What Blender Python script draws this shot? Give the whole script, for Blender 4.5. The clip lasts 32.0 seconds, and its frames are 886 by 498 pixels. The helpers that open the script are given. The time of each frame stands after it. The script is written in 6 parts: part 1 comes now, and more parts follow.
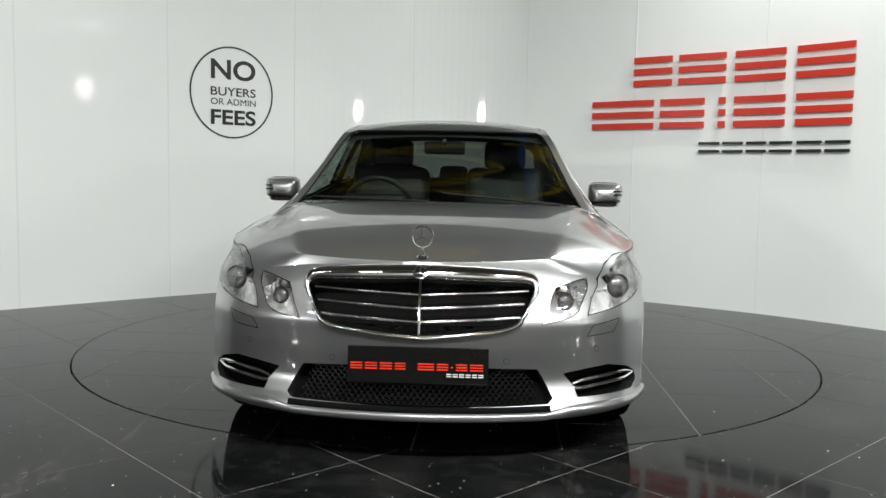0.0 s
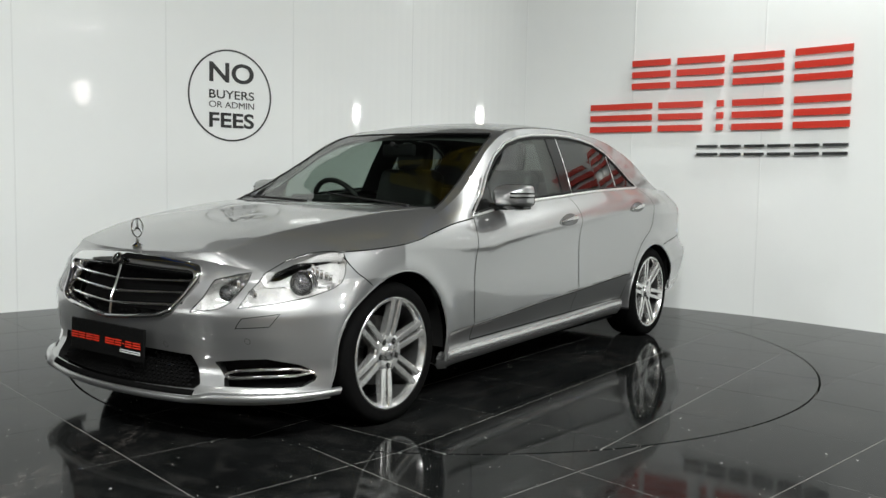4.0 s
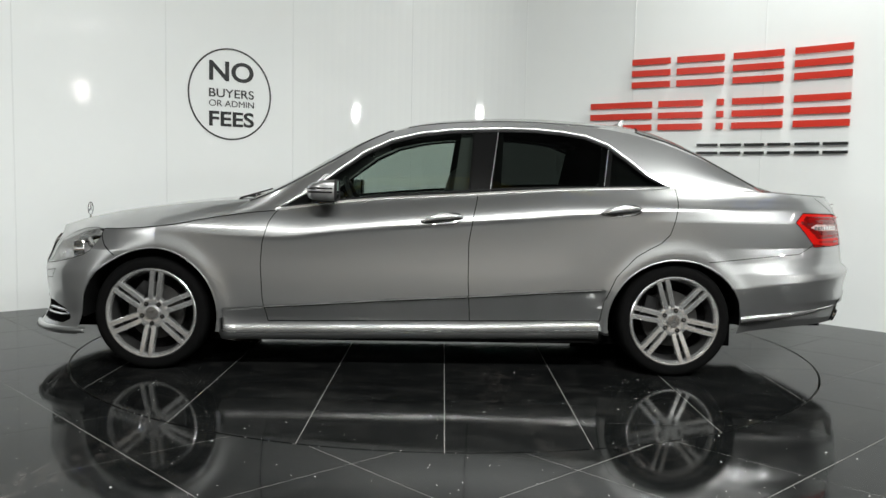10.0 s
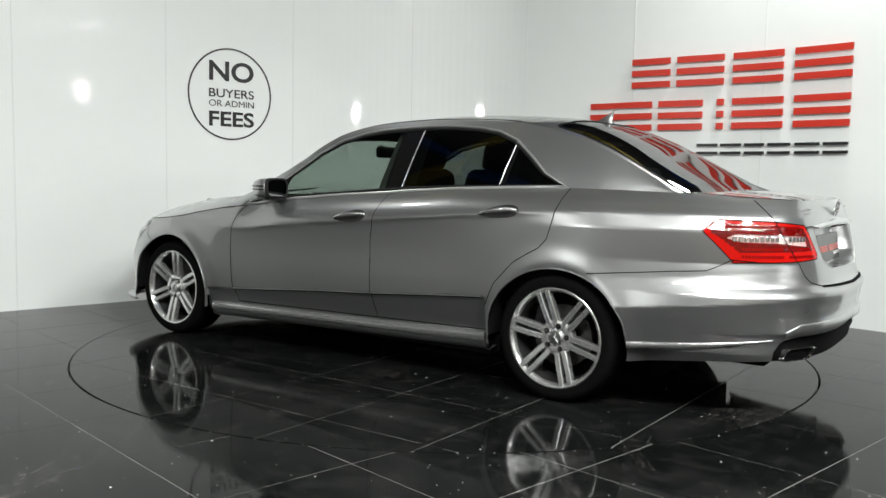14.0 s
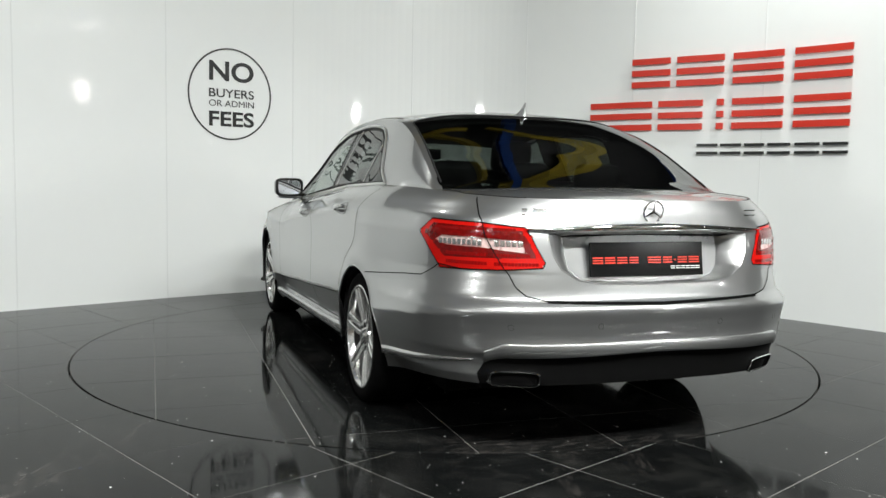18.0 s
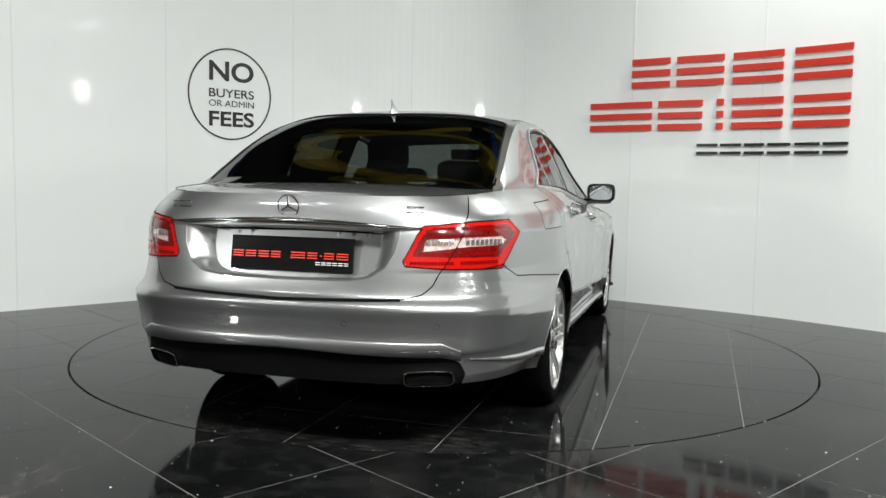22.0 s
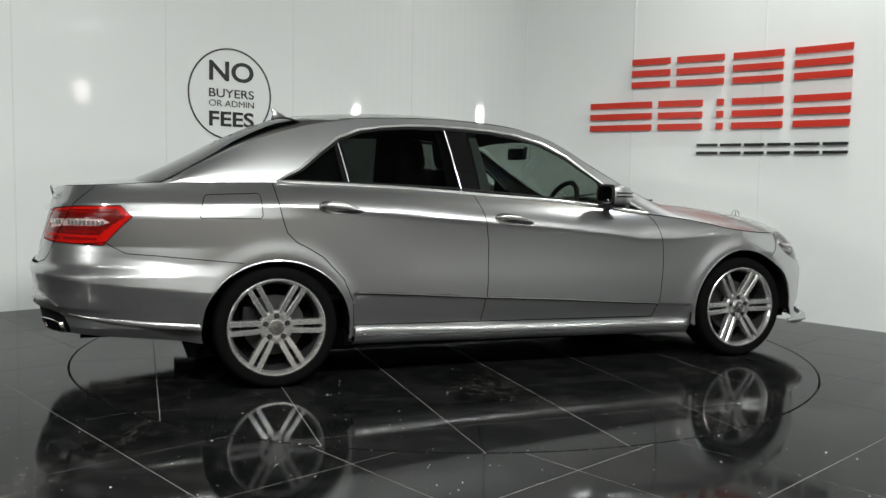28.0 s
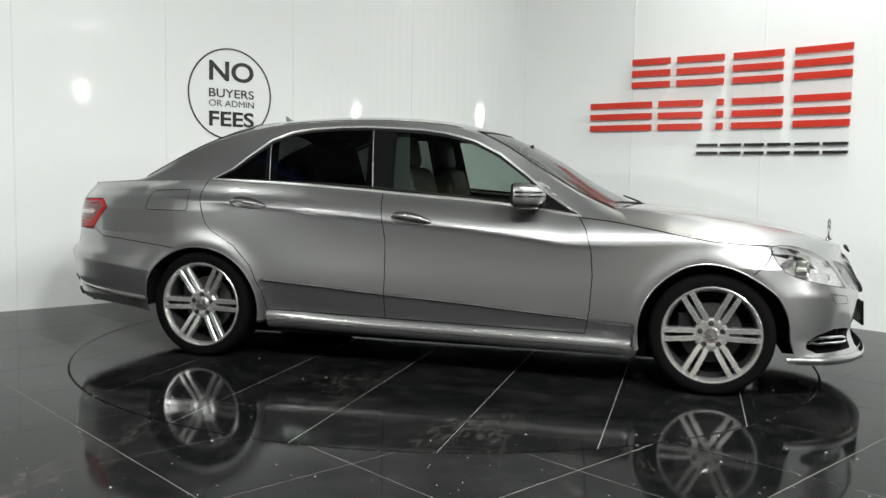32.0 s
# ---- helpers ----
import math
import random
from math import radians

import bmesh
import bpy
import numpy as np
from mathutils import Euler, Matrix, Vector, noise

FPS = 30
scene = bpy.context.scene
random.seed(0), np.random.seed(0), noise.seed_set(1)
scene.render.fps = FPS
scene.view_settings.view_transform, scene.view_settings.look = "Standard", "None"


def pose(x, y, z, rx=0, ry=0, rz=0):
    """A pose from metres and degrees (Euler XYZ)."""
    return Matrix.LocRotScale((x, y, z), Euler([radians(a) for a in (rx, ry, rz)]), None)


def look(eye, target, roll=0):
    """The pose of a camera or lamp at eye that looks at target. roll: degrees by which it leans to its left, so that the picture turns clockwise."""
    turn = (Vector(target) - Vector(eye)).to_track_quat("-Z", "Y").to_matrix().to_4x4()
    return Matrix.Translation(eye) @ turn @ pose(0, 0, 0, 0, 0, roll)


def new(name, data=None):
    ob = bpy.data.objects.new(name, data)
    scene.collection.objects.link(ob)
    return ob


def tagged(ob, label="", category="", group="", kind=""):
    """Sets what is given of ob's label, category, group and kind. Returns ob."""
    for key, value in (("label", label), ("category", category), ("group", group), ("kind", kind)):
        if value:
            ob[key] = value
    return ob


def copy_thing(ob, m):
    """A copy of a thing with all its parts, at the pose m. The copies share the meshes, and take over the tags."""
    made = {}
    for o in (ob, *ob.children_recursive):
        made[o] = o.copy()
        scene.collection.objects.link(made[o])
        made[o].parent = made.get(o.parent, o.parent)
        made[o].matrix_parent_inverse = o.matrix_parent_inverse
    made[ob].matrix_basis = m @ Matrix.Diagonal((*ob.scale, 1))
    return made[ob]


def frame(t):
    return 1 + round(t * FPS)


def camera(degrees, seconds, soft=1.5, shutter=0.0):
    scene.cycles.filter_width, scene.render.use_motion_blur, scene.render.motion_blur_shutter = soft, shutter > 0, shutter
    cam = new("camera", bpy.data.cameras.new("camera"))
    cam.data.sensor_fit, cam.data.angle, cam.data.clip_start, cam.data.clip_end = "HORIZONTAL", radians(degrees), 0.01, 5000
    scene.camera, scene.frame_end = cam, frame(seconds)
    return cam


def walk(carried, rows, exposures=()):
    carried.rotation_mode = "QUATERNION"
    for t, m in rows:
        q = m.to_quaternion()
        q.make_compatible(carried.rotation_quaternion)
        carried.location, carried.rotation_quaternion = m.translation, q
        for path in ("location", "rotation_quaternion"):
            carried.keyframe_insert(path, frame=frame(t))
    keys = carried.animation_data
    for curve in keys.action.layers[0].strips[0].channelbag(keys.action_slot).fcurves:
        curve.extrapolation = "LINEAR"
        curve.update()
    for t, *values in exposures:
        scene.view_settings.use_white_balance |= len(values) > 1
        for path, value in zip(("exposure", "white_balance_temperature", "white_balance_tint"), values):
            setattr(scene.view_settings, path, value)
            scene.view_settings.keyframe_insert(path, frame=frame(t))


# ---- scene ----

# ---------------------------------------------------------------- camera
EYE = Vector((0.0, -5.5437, 1.0711))
TILT, YAW, LEAN = -4.6548, 0.1929, 1.0472
STEP = 0.0378


def aim(dx, dy):
    """The camera's pose when it has settled by dx, dy small steps."""
    yaw, tilt = radians(YAW + dx * STEP), radians(TILT + dy * STEP)
    way = Vector((-math.sin(yaw) * math.cos(tilt), math.cos(yaw) * math.cos(tilt), math.sin(tilt)))
    return look(EYE, EYE + way * 5, LEAN)


cam = camera(54.74, 32.0)
walk(cam, [(0.0, aim(3, -3)), (0.5, aim(2.5, -1.8)), (1.0, aim(2, -1)), (2.0, aim(1, 0)), (3.0, aim(0.5, 1)), (5.5, aim(0, 3.2)),
           (7.5, aim(0, 3)), (8.5, aim(0, 2)), (9.5, aim(0, 0.3)), (10.5, aim(0, 0)), (32.0, aim(0, 0))],
     exposures=[(0.0, 0.0), (3.0, 0.03), (4.5, -0.04), (6.0, -0.18), (7.0, -0.27), (8.0, -0.26), (9.0, -0.1), (10.0, 0.05), (13.0, 0.09), (17.0, 0.15), (18.5, 0.04), (20.0, -0.07), (22.0, 0.06), (25.0, 0.0),
                (28.0, -0.24), (30.0, 0.03), (32.0, 0.15)])

# ---------------------------------------------------------------- world and light
world = bpy.data.worlds.new("world")
scene.world = world
world.use_nodes = True
world.node_tree.nodes["Background"].inputs["Color"].default_value = (0.9, 0.95, 1.0, 1)
world.node_tree.nodes["Background"].inputs["Strength"].default_value = 0.02

# ---------------------------------------------------------------- materials
def material(name, color, rough=0.5, metal=0.0, vary=0.0, scale=8.0, bump=0.0, bump_scale=60.0, coat=0.0, spec=0.5, emit=0.0, rough_vary=0.0, alpha=1.0):
    m = bpy.data.materials.new(name)
    m.use_nodes = True
    nt = m.node_tree
    b = nt.nodes["Principled BSDF"]
    b.inputs["Base Color"].default_value = (*color, 1)
    b.inputs["Roughness"].default_value = rough
    b.inputs["Metallic"].default_value = metal
    b.inputs["Coat Weight"].default_value = coat
    b.inputs["Coat Roughness"].default_value = 0.006
    b.inputs["Specular IOR Level"].default_value = spec
    if emit:
        b.inputs["Emission Color"].default_value = (*color, 1)
        b.inputs["Emission Strength"].default_value = emit
    co = nt.nodes.new("ShaderNodeTexCoord")
    if vary:
        n1, n2 = nt.nodes.new("ShaderNodeTexNoise"), nt.nodes.new("ShaderNodeTexNoise")
        n1.inputs["Scale"].default_value, n2.inputs["Scale"].default_value = scale, scale * 9
        n1.inputs["Detail"].default_value = n2.inputs["Detail"].default_value = 4
        mix = nt.nodes.new("ShaderNodeMath")
        mix.operation = "MULTIPLY_ADD"
        mix.inputs[1].default_value = 0.5
        nt.links.new(co.outputs["Object"], n1.inputs["Vector"])
        nt.links.new(co.outputs["Object"], n2.inputs["Vector"])
        nt.links.new(n2.outputs["Fac"], mix.inputs[0])
        nt.links.new(n1.outputs["Fac"], mix.inputs[2])
        ramp = nt.nodes.new("ShaderNodeMapRange")
        ramp.inputs["From Min"].default_value, ramp.inputs["From Max"].default_value = 0.4, 1.1
        ramp.inputs["To Min"].default_value, ramp.inputs["To Max"].default_value = 1 - vary, 1 + vary
        nt.links.new(mix.outputs[0], ramp.inputs["Value"])
        sc = nt.nodes.new("ShaderNodeVectorMath")
        sc.operation = "SCALE"
        sc.inputs[0].default_value = color
        nt.links.new(ramp.outputs[0], sc.inputs["Scale"])
        nt.links.new(sc.outputs[0], b.inputs["Base Color"])
        if rough_vary:
            rr = nt.nodes.new("ShaderNodeMapRange")
            rr.inputs["From Min"].default_value, rr.inputs["From Max"].default_value = 0.4, 1.1
            rr.inputs["To Min"].default_value, rr.inputs["To Max"].default_value = max(0.0, rough - rough_vary), rough + rough_vary
            nt.links.new(mix.outputs[0], rr.inputs["Value"])
            nt.links.new(rr.outputs[0], b.inputs["Roughness"])
    if bump:
        nb = nt.nodes.new("ShaderNodeTexNoise")
        nb.inputs["Scale"].default_value = bump_scale
        nb.inputs["Detail"].default_value = 3
        bp = nt.nodes.new("ShaderNodeBump")
        bp.inputs["Strength"].default_value = bump
        bp.inputs["Distance"].default_value = 0.002
        nt.links.new(co.outputs["Object"], nb.inputs["Vector"])
        nt.links.new(nb.outputs["Fac"], bp.inputs["Height"])
        nt.links.new(bp.outputs["Normal"], b.inputs["Normal"])
    return m


def glass_material(name, tint, clear, rough=0.0, gloss=0.06):
    """Thin tinted glazing: a clear film that darkens what is behind it, with the gloss of glass by its angle."""
    m = bpy.data.materials.new(name)
    m.use_nodes = True
    nt = m.node_tree
    nt.nodes.remove(nt.nodes["Principled BSDF"])
    out = nt.nodes["Material Output"]
    tr, gl, mx, lw = (nt.nodes.new("ShaderNodeBsdfTransparent"), nt.nodes.new("ShaderNodeBsdfGlossy"),
                      nt.nodes.new("ShaderNodeMixShader"), nt.nodes.new("ShaderNodeLayerWeight"))
    tr.inputs["Color"].default_value = (*[c * clear for c in tint], 1)
    gl.inputs["Roughness"].default_value = rough
    lw.inputs["Blend"].default_value = 0.5
    po, ad = nt.nodes.new("ShaderNodeMath"), nt.nodes.new("ShaderNodeMath")
    po.operation, ad.operation = "POWER", "MULTIPLY_ADD"
    po.inputs[1].default_value = 4.5
    ad.inputs[1].default_value, ad.inputs[2].default_value = 0.9, gloss
    nt.links.new(lw.outputs["Facing"], po.inputs[0])
    nt.links.new(po.outputs[0], ad.inputs[0])
    nt.links.new(ad.outputs[0], mx.inputs[0])
    nt.links.new(tr.outputs[0], mx.inputs[1])
    nt.links.new(gl.outputs[0], mx.inputs[2])
    nt.links.new(mx.outputs[0], out.inputs["Surface"])
    return m


def paint_material():
    """Silver-grey metallic lacquer: fine flake under a clear coat."""
    m = material("silver_paint", (0.345, 0.348, 0.347), rough=0.45, metal=0.88, coat=1.0)
    nt = m.node_tree
    b = nt.nodes["Principled BSDF"]
    b.inputs["Coat IOR"].default_value = 1.8
    b.inputs["Coat Roughness"].default_value = 0.006
    co, vo = nt.nodes.new("ShaderNodeTexCoord"), nt.nodes.new("ShaderNodeTexVoronoi")
    vo.inputs["Scale"].default_value = 2500
    mr = nt.nodes.new("ShaderNodeMapRange")
    mr.inputs["To Min"].default_value, mr.inputs["To Max"].default_value = 0.30, 0.38
    nt.links.new(co.outputs["Object"], vo.inputs["Vector"])
    nt.links.new(vo.outputs["Color"], mr.inputs["Value"])
    nt.links.new(mr.outputs[0], b.inputs["Roughness"])
    return m


M = dict(
    paint=paint_material(),
    wall=material("white_panel", (0.80, 0.82, 0.81), rough=0.06, vary=0.015, scale=0.7, spec=0.3),
    seam=material("seam_bead", (0.72, 0.74, 0.73), rough=0.5),
    plain_wall=material("plain_wall", (0.15, 0.148, 0.14), rough=0.8, vary=0.1, scale=0.5),
    bounce=material("pale_bounce_panel", (0.62, 0.63, 0.62), rough=0.6, vary=0.1, scale=0.6),
    hall_wall=material("brown_wall", (0.20, 0.155, 0.115), rough=0.8, vary=0.15, scale=0.5),
    ceiling=material("dark_ceiling", (0.06, 0.06, 0.062), rough=0.8, vary=0.25, scale=1.0),
    tile=material("dark_tile", (0.0048, 0.0052, 0.0052), rough=0.07, vary=0.5, scale=1.6, rough_vary=0.04, bump=0.012, bump_scale=25, spec=0.075),
    grout=material("pale_grout", (0.20, 0.20, 0.19), rough=0.9, vary=0.3, scale=3),
    black=material("black_gap", (0.004, 0.004, 0.004), rough=0.9, spec=0.02),
    red=material("red_sign", (0.56, 0.028, 0.012), rough=0.35, vary=0.06, scale=6),
    dark=material("black_sign", (0.012, 0.013, 0.013), rough=0.3),
    chrome=material("chrome", (0.82, 0.82, 0.82), rough=0.06, metal=1.0),
    satin=material("satin_metal", (0.62, 0.62, 0.62), rough=0.25, metal=1.0),
    alloy=material("wheel_alloy", (0.66, 0.66, 0.65), rough=0.22, metal=0.85, coat=0.6, vary=0.05, scale=20),
    rubber=material("tyre_rubber", (0.0035, 0.0035, 0.0035), rough=0.8, vary=0.2, scale=30, bump=0.15, bump_scale=200, spec=0.03),
    plastic=material("black_plastic", (0.010, 0.010, 0.010), rough=0.55, vary=0.15, scale=20, bump=0.1, bump_scale=300, spec=0.15),
    gloss_black=material("gloss_black", (0.008, 0.008, 0.008), rough=0.05, coat=0.5),
    post=material("post_black", (0.006, 0.006, 0.006), rough=0.12, spec=0.2),
    disc=material("brake_disc", (0.045, 0.044, 0.042), rough=0.5, metal=0.6, vary=0.1, scale=30),
    leather=material("black_leather", (0.013, 0.0125, 0.012), rough=0.55, vary=0.2, scale=15, bump=0.2, bump_scale=120),
    red_lens=material("red_lens", (0.42, 0.006, 0.004), rough=0.12, coat=0.0, spec=0.25),
    clear_lens=material("reflector", (0.85, 0.85, 0.85), rough=0.12, metal=0.9),
    # lighter copy of the silver paint, for edges that catch the light
    lit_paint=material("lit_silver_paint", (0.46, 0.46, 0.455), rough=0.22, metal=0.8, coat=1.0),
    bowl=material("lamp_bowl", (0.88, 0.88, 0.87), rough=0.20, metal=0.55, vary=0.30, scale=30, bump=1.0, bump_scale=38),
    band=material("pale_lens", (0.55, 0.40, 0.38), rough=0.12, coat=1.0, vary=0.4, scale=50, bump=0.6, bump_scale=70),
    red_deep=material("deep_red_lens", (0.115, 0.0018, 0.0015), rough=0.12, coat=0.6, vary=0.5, scale=45, bump=0.8, bump_scale=60),
    red_bright=material("bright_red_lens", (0.20, 0.002, 0.002), rough=0.1, coat=0.4),
    diffuser=material("diffuser_plastic", (0.004, 0.004, 0.004), rough=0.6, vary=0.15, scale=20, bump=0.1, bump_scale=300, spec=0.03),
    projector=material("projector_glass", (0.30, 0.30, 0.31), rough=0.06, metal=0.7, coat=1.0),
    # dark metallic for the handle cups, with the hollow's shade in the colour
    cup=material("shaded_handle_cup", (0.07, 0.07, 0.07), rough=0.3, metal=0.8, coat=1.0),
    mirror=material("mirror_glass", (0.5, 0.52, 0.55), rough=0.01, metal=1.0),
    plate=material("plate_black", (0.005, 0.005, 0.005), rough=0.12, spec=0.2, vary=0.2, scale=10),
    red_mark=material("red_mark", (0.60, 0.03, 0.012), rough=0.3),
    lining=material("cabin_lining", (0.05, 0.05, 0.048), rough=0.9, vary=0.1, scale=40),
    flood=material("flood_glass", (1.0, 0.98, 0.95), emit=40.0),
    flood_dim=material("dim_flood_glass", (1.0, 0.98, 0.95), emit=8.0),
    trim=material("bright_trim", (0.80, 0.80, 0.79), rough=0.3, metal=0.9),
    barrel=material("rim_barrel", (0.018, 0.018, 0.018), rough=0.5, metal=0.0, vary=0.2, scale=20),
    white=material("white_mark", (0.75, 0.75, 0.75), rough=0.4),
    yellow=material("yellow_steel", (0.34, 0.26, 0.03), rough=0.45, vary=0.15, scale=4),
    blue=material("blue_steel", (0.02, 0.07, 0.28), rough=0.45, vary=0.15, scale=4),
    lamp=material("lamp_tube", (1.0, 0.98, 0.95), emit=30.0),
    glass=glass_material("clear_glass", (0.82, 0.92, 0.86), 0.66),
    privacy=glass_material("dark_glass", (0.9, 1.0, 0.95), 0.17),
    lens=glass_material("lamp_glass", (1, 1, 1), 0.93),
)


def dust_on(m, specks=9.0, size=0.042, cloud=2.2):
    """Pale specks of grit and dull scuffs on a polished floor."""
    nt = m.node_tree
    b = nt.nodes["Principled BSDF"]
    co = nt.nodes.new("ShaderNodeTexCoord")
    old = b.inputs["Base Color"].links[0].from_socket
    vo = nt.nodes.new("ShaderNodeTexVoronoi")
    vo.inputs["Scale"].default_value = specks
    nt.links.new(co.outputs["Object"], vo.inputs["Vector"])
    lt = nt.nodes.new("ShaderNodeMath")
    lt.operation = "LESS_THAN"
    lt.inputs[1].default_value = size
    nt.links.new(vo.outputs["Distance"], lt.inputs[0])
    sep = nt.nodes.new("ShaderNodeSeparateColor")
    nt.links.new(vo.outputs["Color"], sep.inputs[0])
    gt = nt.nodes.new("ShaderNodeMath")
    gt.operation = "GREATER_THAN"
    gt.inputs[1].default_value = 0.55
    nt.links.new(sep.outputs[0], gt.inputs[0])
    mu = nt.nodes.new("ShaderNodeMath")
    mu.operation = "MULTIPLY"
    nt.links.new(lt.outputs[0], mu.inputs[0])
    nt.links.new(gt.outputs[0], mu.inputs[1])
    no = nt.nodes.new("ShaderNodeTexNoise")
    no.inputs["Scale"].default_value, no.inputs["Detail"].default_value, no.inputs["Distortion"].default_value = cloud, 10, 0.5
    nt.links.new(co.outputs["Object"], no.inputs["Vector"])
    mr = nt.nodes.new("ShaderNodeMapRange")
    mr.inputs["From Min"].default_value, mr.inputs["From Max"].default_value = 0.50, 0.85
    mr.inputs["To Max"].default_value = 0.04
    nt.links.new(no.outputs["Fac"], mr.inputs["Value"])
    mx1, mx2 = nt.nodes.new("ShaderNodeMix"), nt.nodes.new("ShaderNodeMix")
    mx1.data_type = mx2.data_type = "RGBA"
    mx1.inputs["B"].default_value = (0.30, 0.29, 0.27, 1)
    mx2.inputs["B"].default_value = (0.75, 0.75, 0.72, 1)
    nt.links.new(mr.outputs[0], mx1.inputs["Factor"])
    nt.links.new(old, mx1.inputs["A"])
    nt.links.new(mu.outputs[0], mx2.inputs["Factor"])
    nt.links.new(mx1.outputs["Result"], mx2.inputs["A"])
    nt.links.new(mx2.outputs["Result"], b.inputs["Base Color"])


dust_on(M["tile"])
dust_on(M["tile"], 26.0, 0.060, 9.0)


def smears_on(m):
    """Dried, streaky shoe and mop marks, few and far apart."""
    nt = m.node_tree
    b = nt.nodes["Principled BSDF"]
    old = b.inputs["Base Color"].links[0].from_socket
    co = nt.nodes.new("ShaderNodeTexCoord")
    masks = []
    for turn, stretch, scale, lo, hi in ((0.7, (1.0, 0.30, 1.0), 1.9, 0.58, 0.72), (0.2, (1.0, 0.35, 1.0), 34.0, 0.46, 0.72)):
        mp, no, mr = nt.nodes.new("ShaderNodeMapping"), nt.nodes.new("ShaderNodeTexNoise"), nt.nodes.new("ShaderNodeMapRange")
        mp.inputs["Rotation"].default_value = (0, 0, turn)
        mp.inputs["Scale"].default_value = stretch
        no.inputs["Scale"].default_value, no.inputs["Detail"].default_value, no.inputs["Distortion"].default_value = scale, 6, 0.8
        mr.inputs["From Min"].default_value, mr.inputs["From Max"].default_value = lo, hi
        nt.links.new(co.outputs["Object"], mp.inputs["Vector"])
        nt.links.new(mp.outputs[0], no.inputs["Vector"])
        nt.links.new(no.outputs["Fac"], mr.inputs["Value"])
        masks.append(mr)
    mu = nt.nodes.new("ShaderNodeMath")
    mu.operation = "MULTIPLY"
    nt.links.new(masks[0].outputs[0], mu.inputs[0])
    nt.links.new(masks[1].outputs[0], mu.inputs[1])
    mx = nt.nodes.new("ShaderNodeMix")
    mx.data_type = "RGBA"
    mx.inputs["B"].default_value = (0.060, 0.054, 0.050, 1)
    nt.links.new(mu.outputs[0], mx.inputs["Factor"])
    nt.links.new(old, mx.inputs["A"])
    nt.links.new(mx.outputs["Result"], b.inputs["Base Color"])


smears_on(M["tile"])


# ---------------------------------------------------------------- small tools
def mesh_of(name, verts, faces, mat, smooth=False, uv=None):
    me = bpy.data.meshes.new(name)
    me.from_pydata([tuple(map(float, v)) for v in verts], [], [tuple(map(int, f)) for f in faces])
    me.materials.append(mat)
    if smooth:
        me.polygons.foreach_set("use_smooth", [True] * len(me.polygons))
    me.update()
    return me


def thing(name, label, category, group="", kind="", m=None):
    ob = tagged(new(name), label, category, group, kind)
    if m is not None:
        ob.matrix_basis = m
    return ob


def piece(name, verts, faces, mat, parent=None, label="", smooth=False):
    ob = new(name, mesh_of(name, verts, faces, mat, smooth))
    if parent is not None:
        ob.parent = parent
    if label:
        ob["label"] = label
    return ob


def part(name, bm, mat, parent=None, label="", smooth=True, angle=35):
    me = bpy.data.meshes.new(name)
    bmesh.ops.recalc_face_normals(bm, faces=bm.faces[:])
    if smooth:
        for f in bm.faces:
            f.smooth = True
        for e in bm.edges:
            if len(e.link_faces) == 2 and e.calc_face_angle(0) > radians(angle):
                e.smooth = False
    bm.to_mesh(me)
    bm.free()
    me.materials.append(mat)
    ob = new(name, me)
    if parent is not None:
        ob.parent = parent
    if label:
        ob["label"] = label
    return ob


def add_box(bm, size, at=(0, 0, 0), bevel=0.0, turn=(0, 0, 0), segments=2):
    r = bmesh.ops.create_cube(bm, size=1)
    vs = r["verts"]
    bmesh.ops.scale(bm, vec=size, verts=vs)
    if bevel:
        es = list({e for v in vs for e in v.link_edges})
        b = bmesh.ops.bevel(bm, geom=es, offset=bevel, segments=segments, affect="EDGES", profile=0.5)
        vs = list({v for f in b["faces"] for v in f.verts} | {v for v in vs if v.is_valid})
    m = pose(*at, *turn)
    bmesh.ops.transform(bm, matrix=m, verts=vs)
    return vs


def add_rod(bm, a, b, r, r2=None, sides=12):
    a, b = Vector(a), Vector(b)
    d = b - a
    m = Matrix.Translation((a + b) / 2) @ d.to_track_quat("Z", "Y").to_matrix().to_4x4()
    bmesh.ops.create_cone(bm, cap_ends=True, segments=sides, radius1=r, radius2=r if r2 is None else r2, depth=d.length, matrix=m)


def add_ball(bm, size, at, u=16, v=10, turn=(0, 0, 0)):
    m = pose(*at, *turn) @ Matrix.Diagonal((*size, 1))
    bmesh.ops.create_uvsphere(bm, u_segments=u, v_segments=v, radius=1, matrix=m)


def add_spin(bm, profile, sides=48, axis="Y", closed=False):
    """A turned form: profile rows (radius, along the axis)."""
    rings = []
    for r, h in profile:
        ring = []
        for k in range(sides):
            a = 2 * math.pi * k / sides
            ring.append(bm.verts.new((r * math.cos(a), h, r * math.sin(a)) if axis == "Y" else (r * math.cos(a), r * math.sin(a), h)))
        rings.append(ring)
    pairs = list(zip(rings, rings[1:])) + ([(rings[-1], rings[0])] if closed else [])
    for p, q in pairs:
        for k in range(sides):
            n = (k + 1) % sides
            bm.faces.new((p[k], p[n], q[n], q[k]))
    return rings


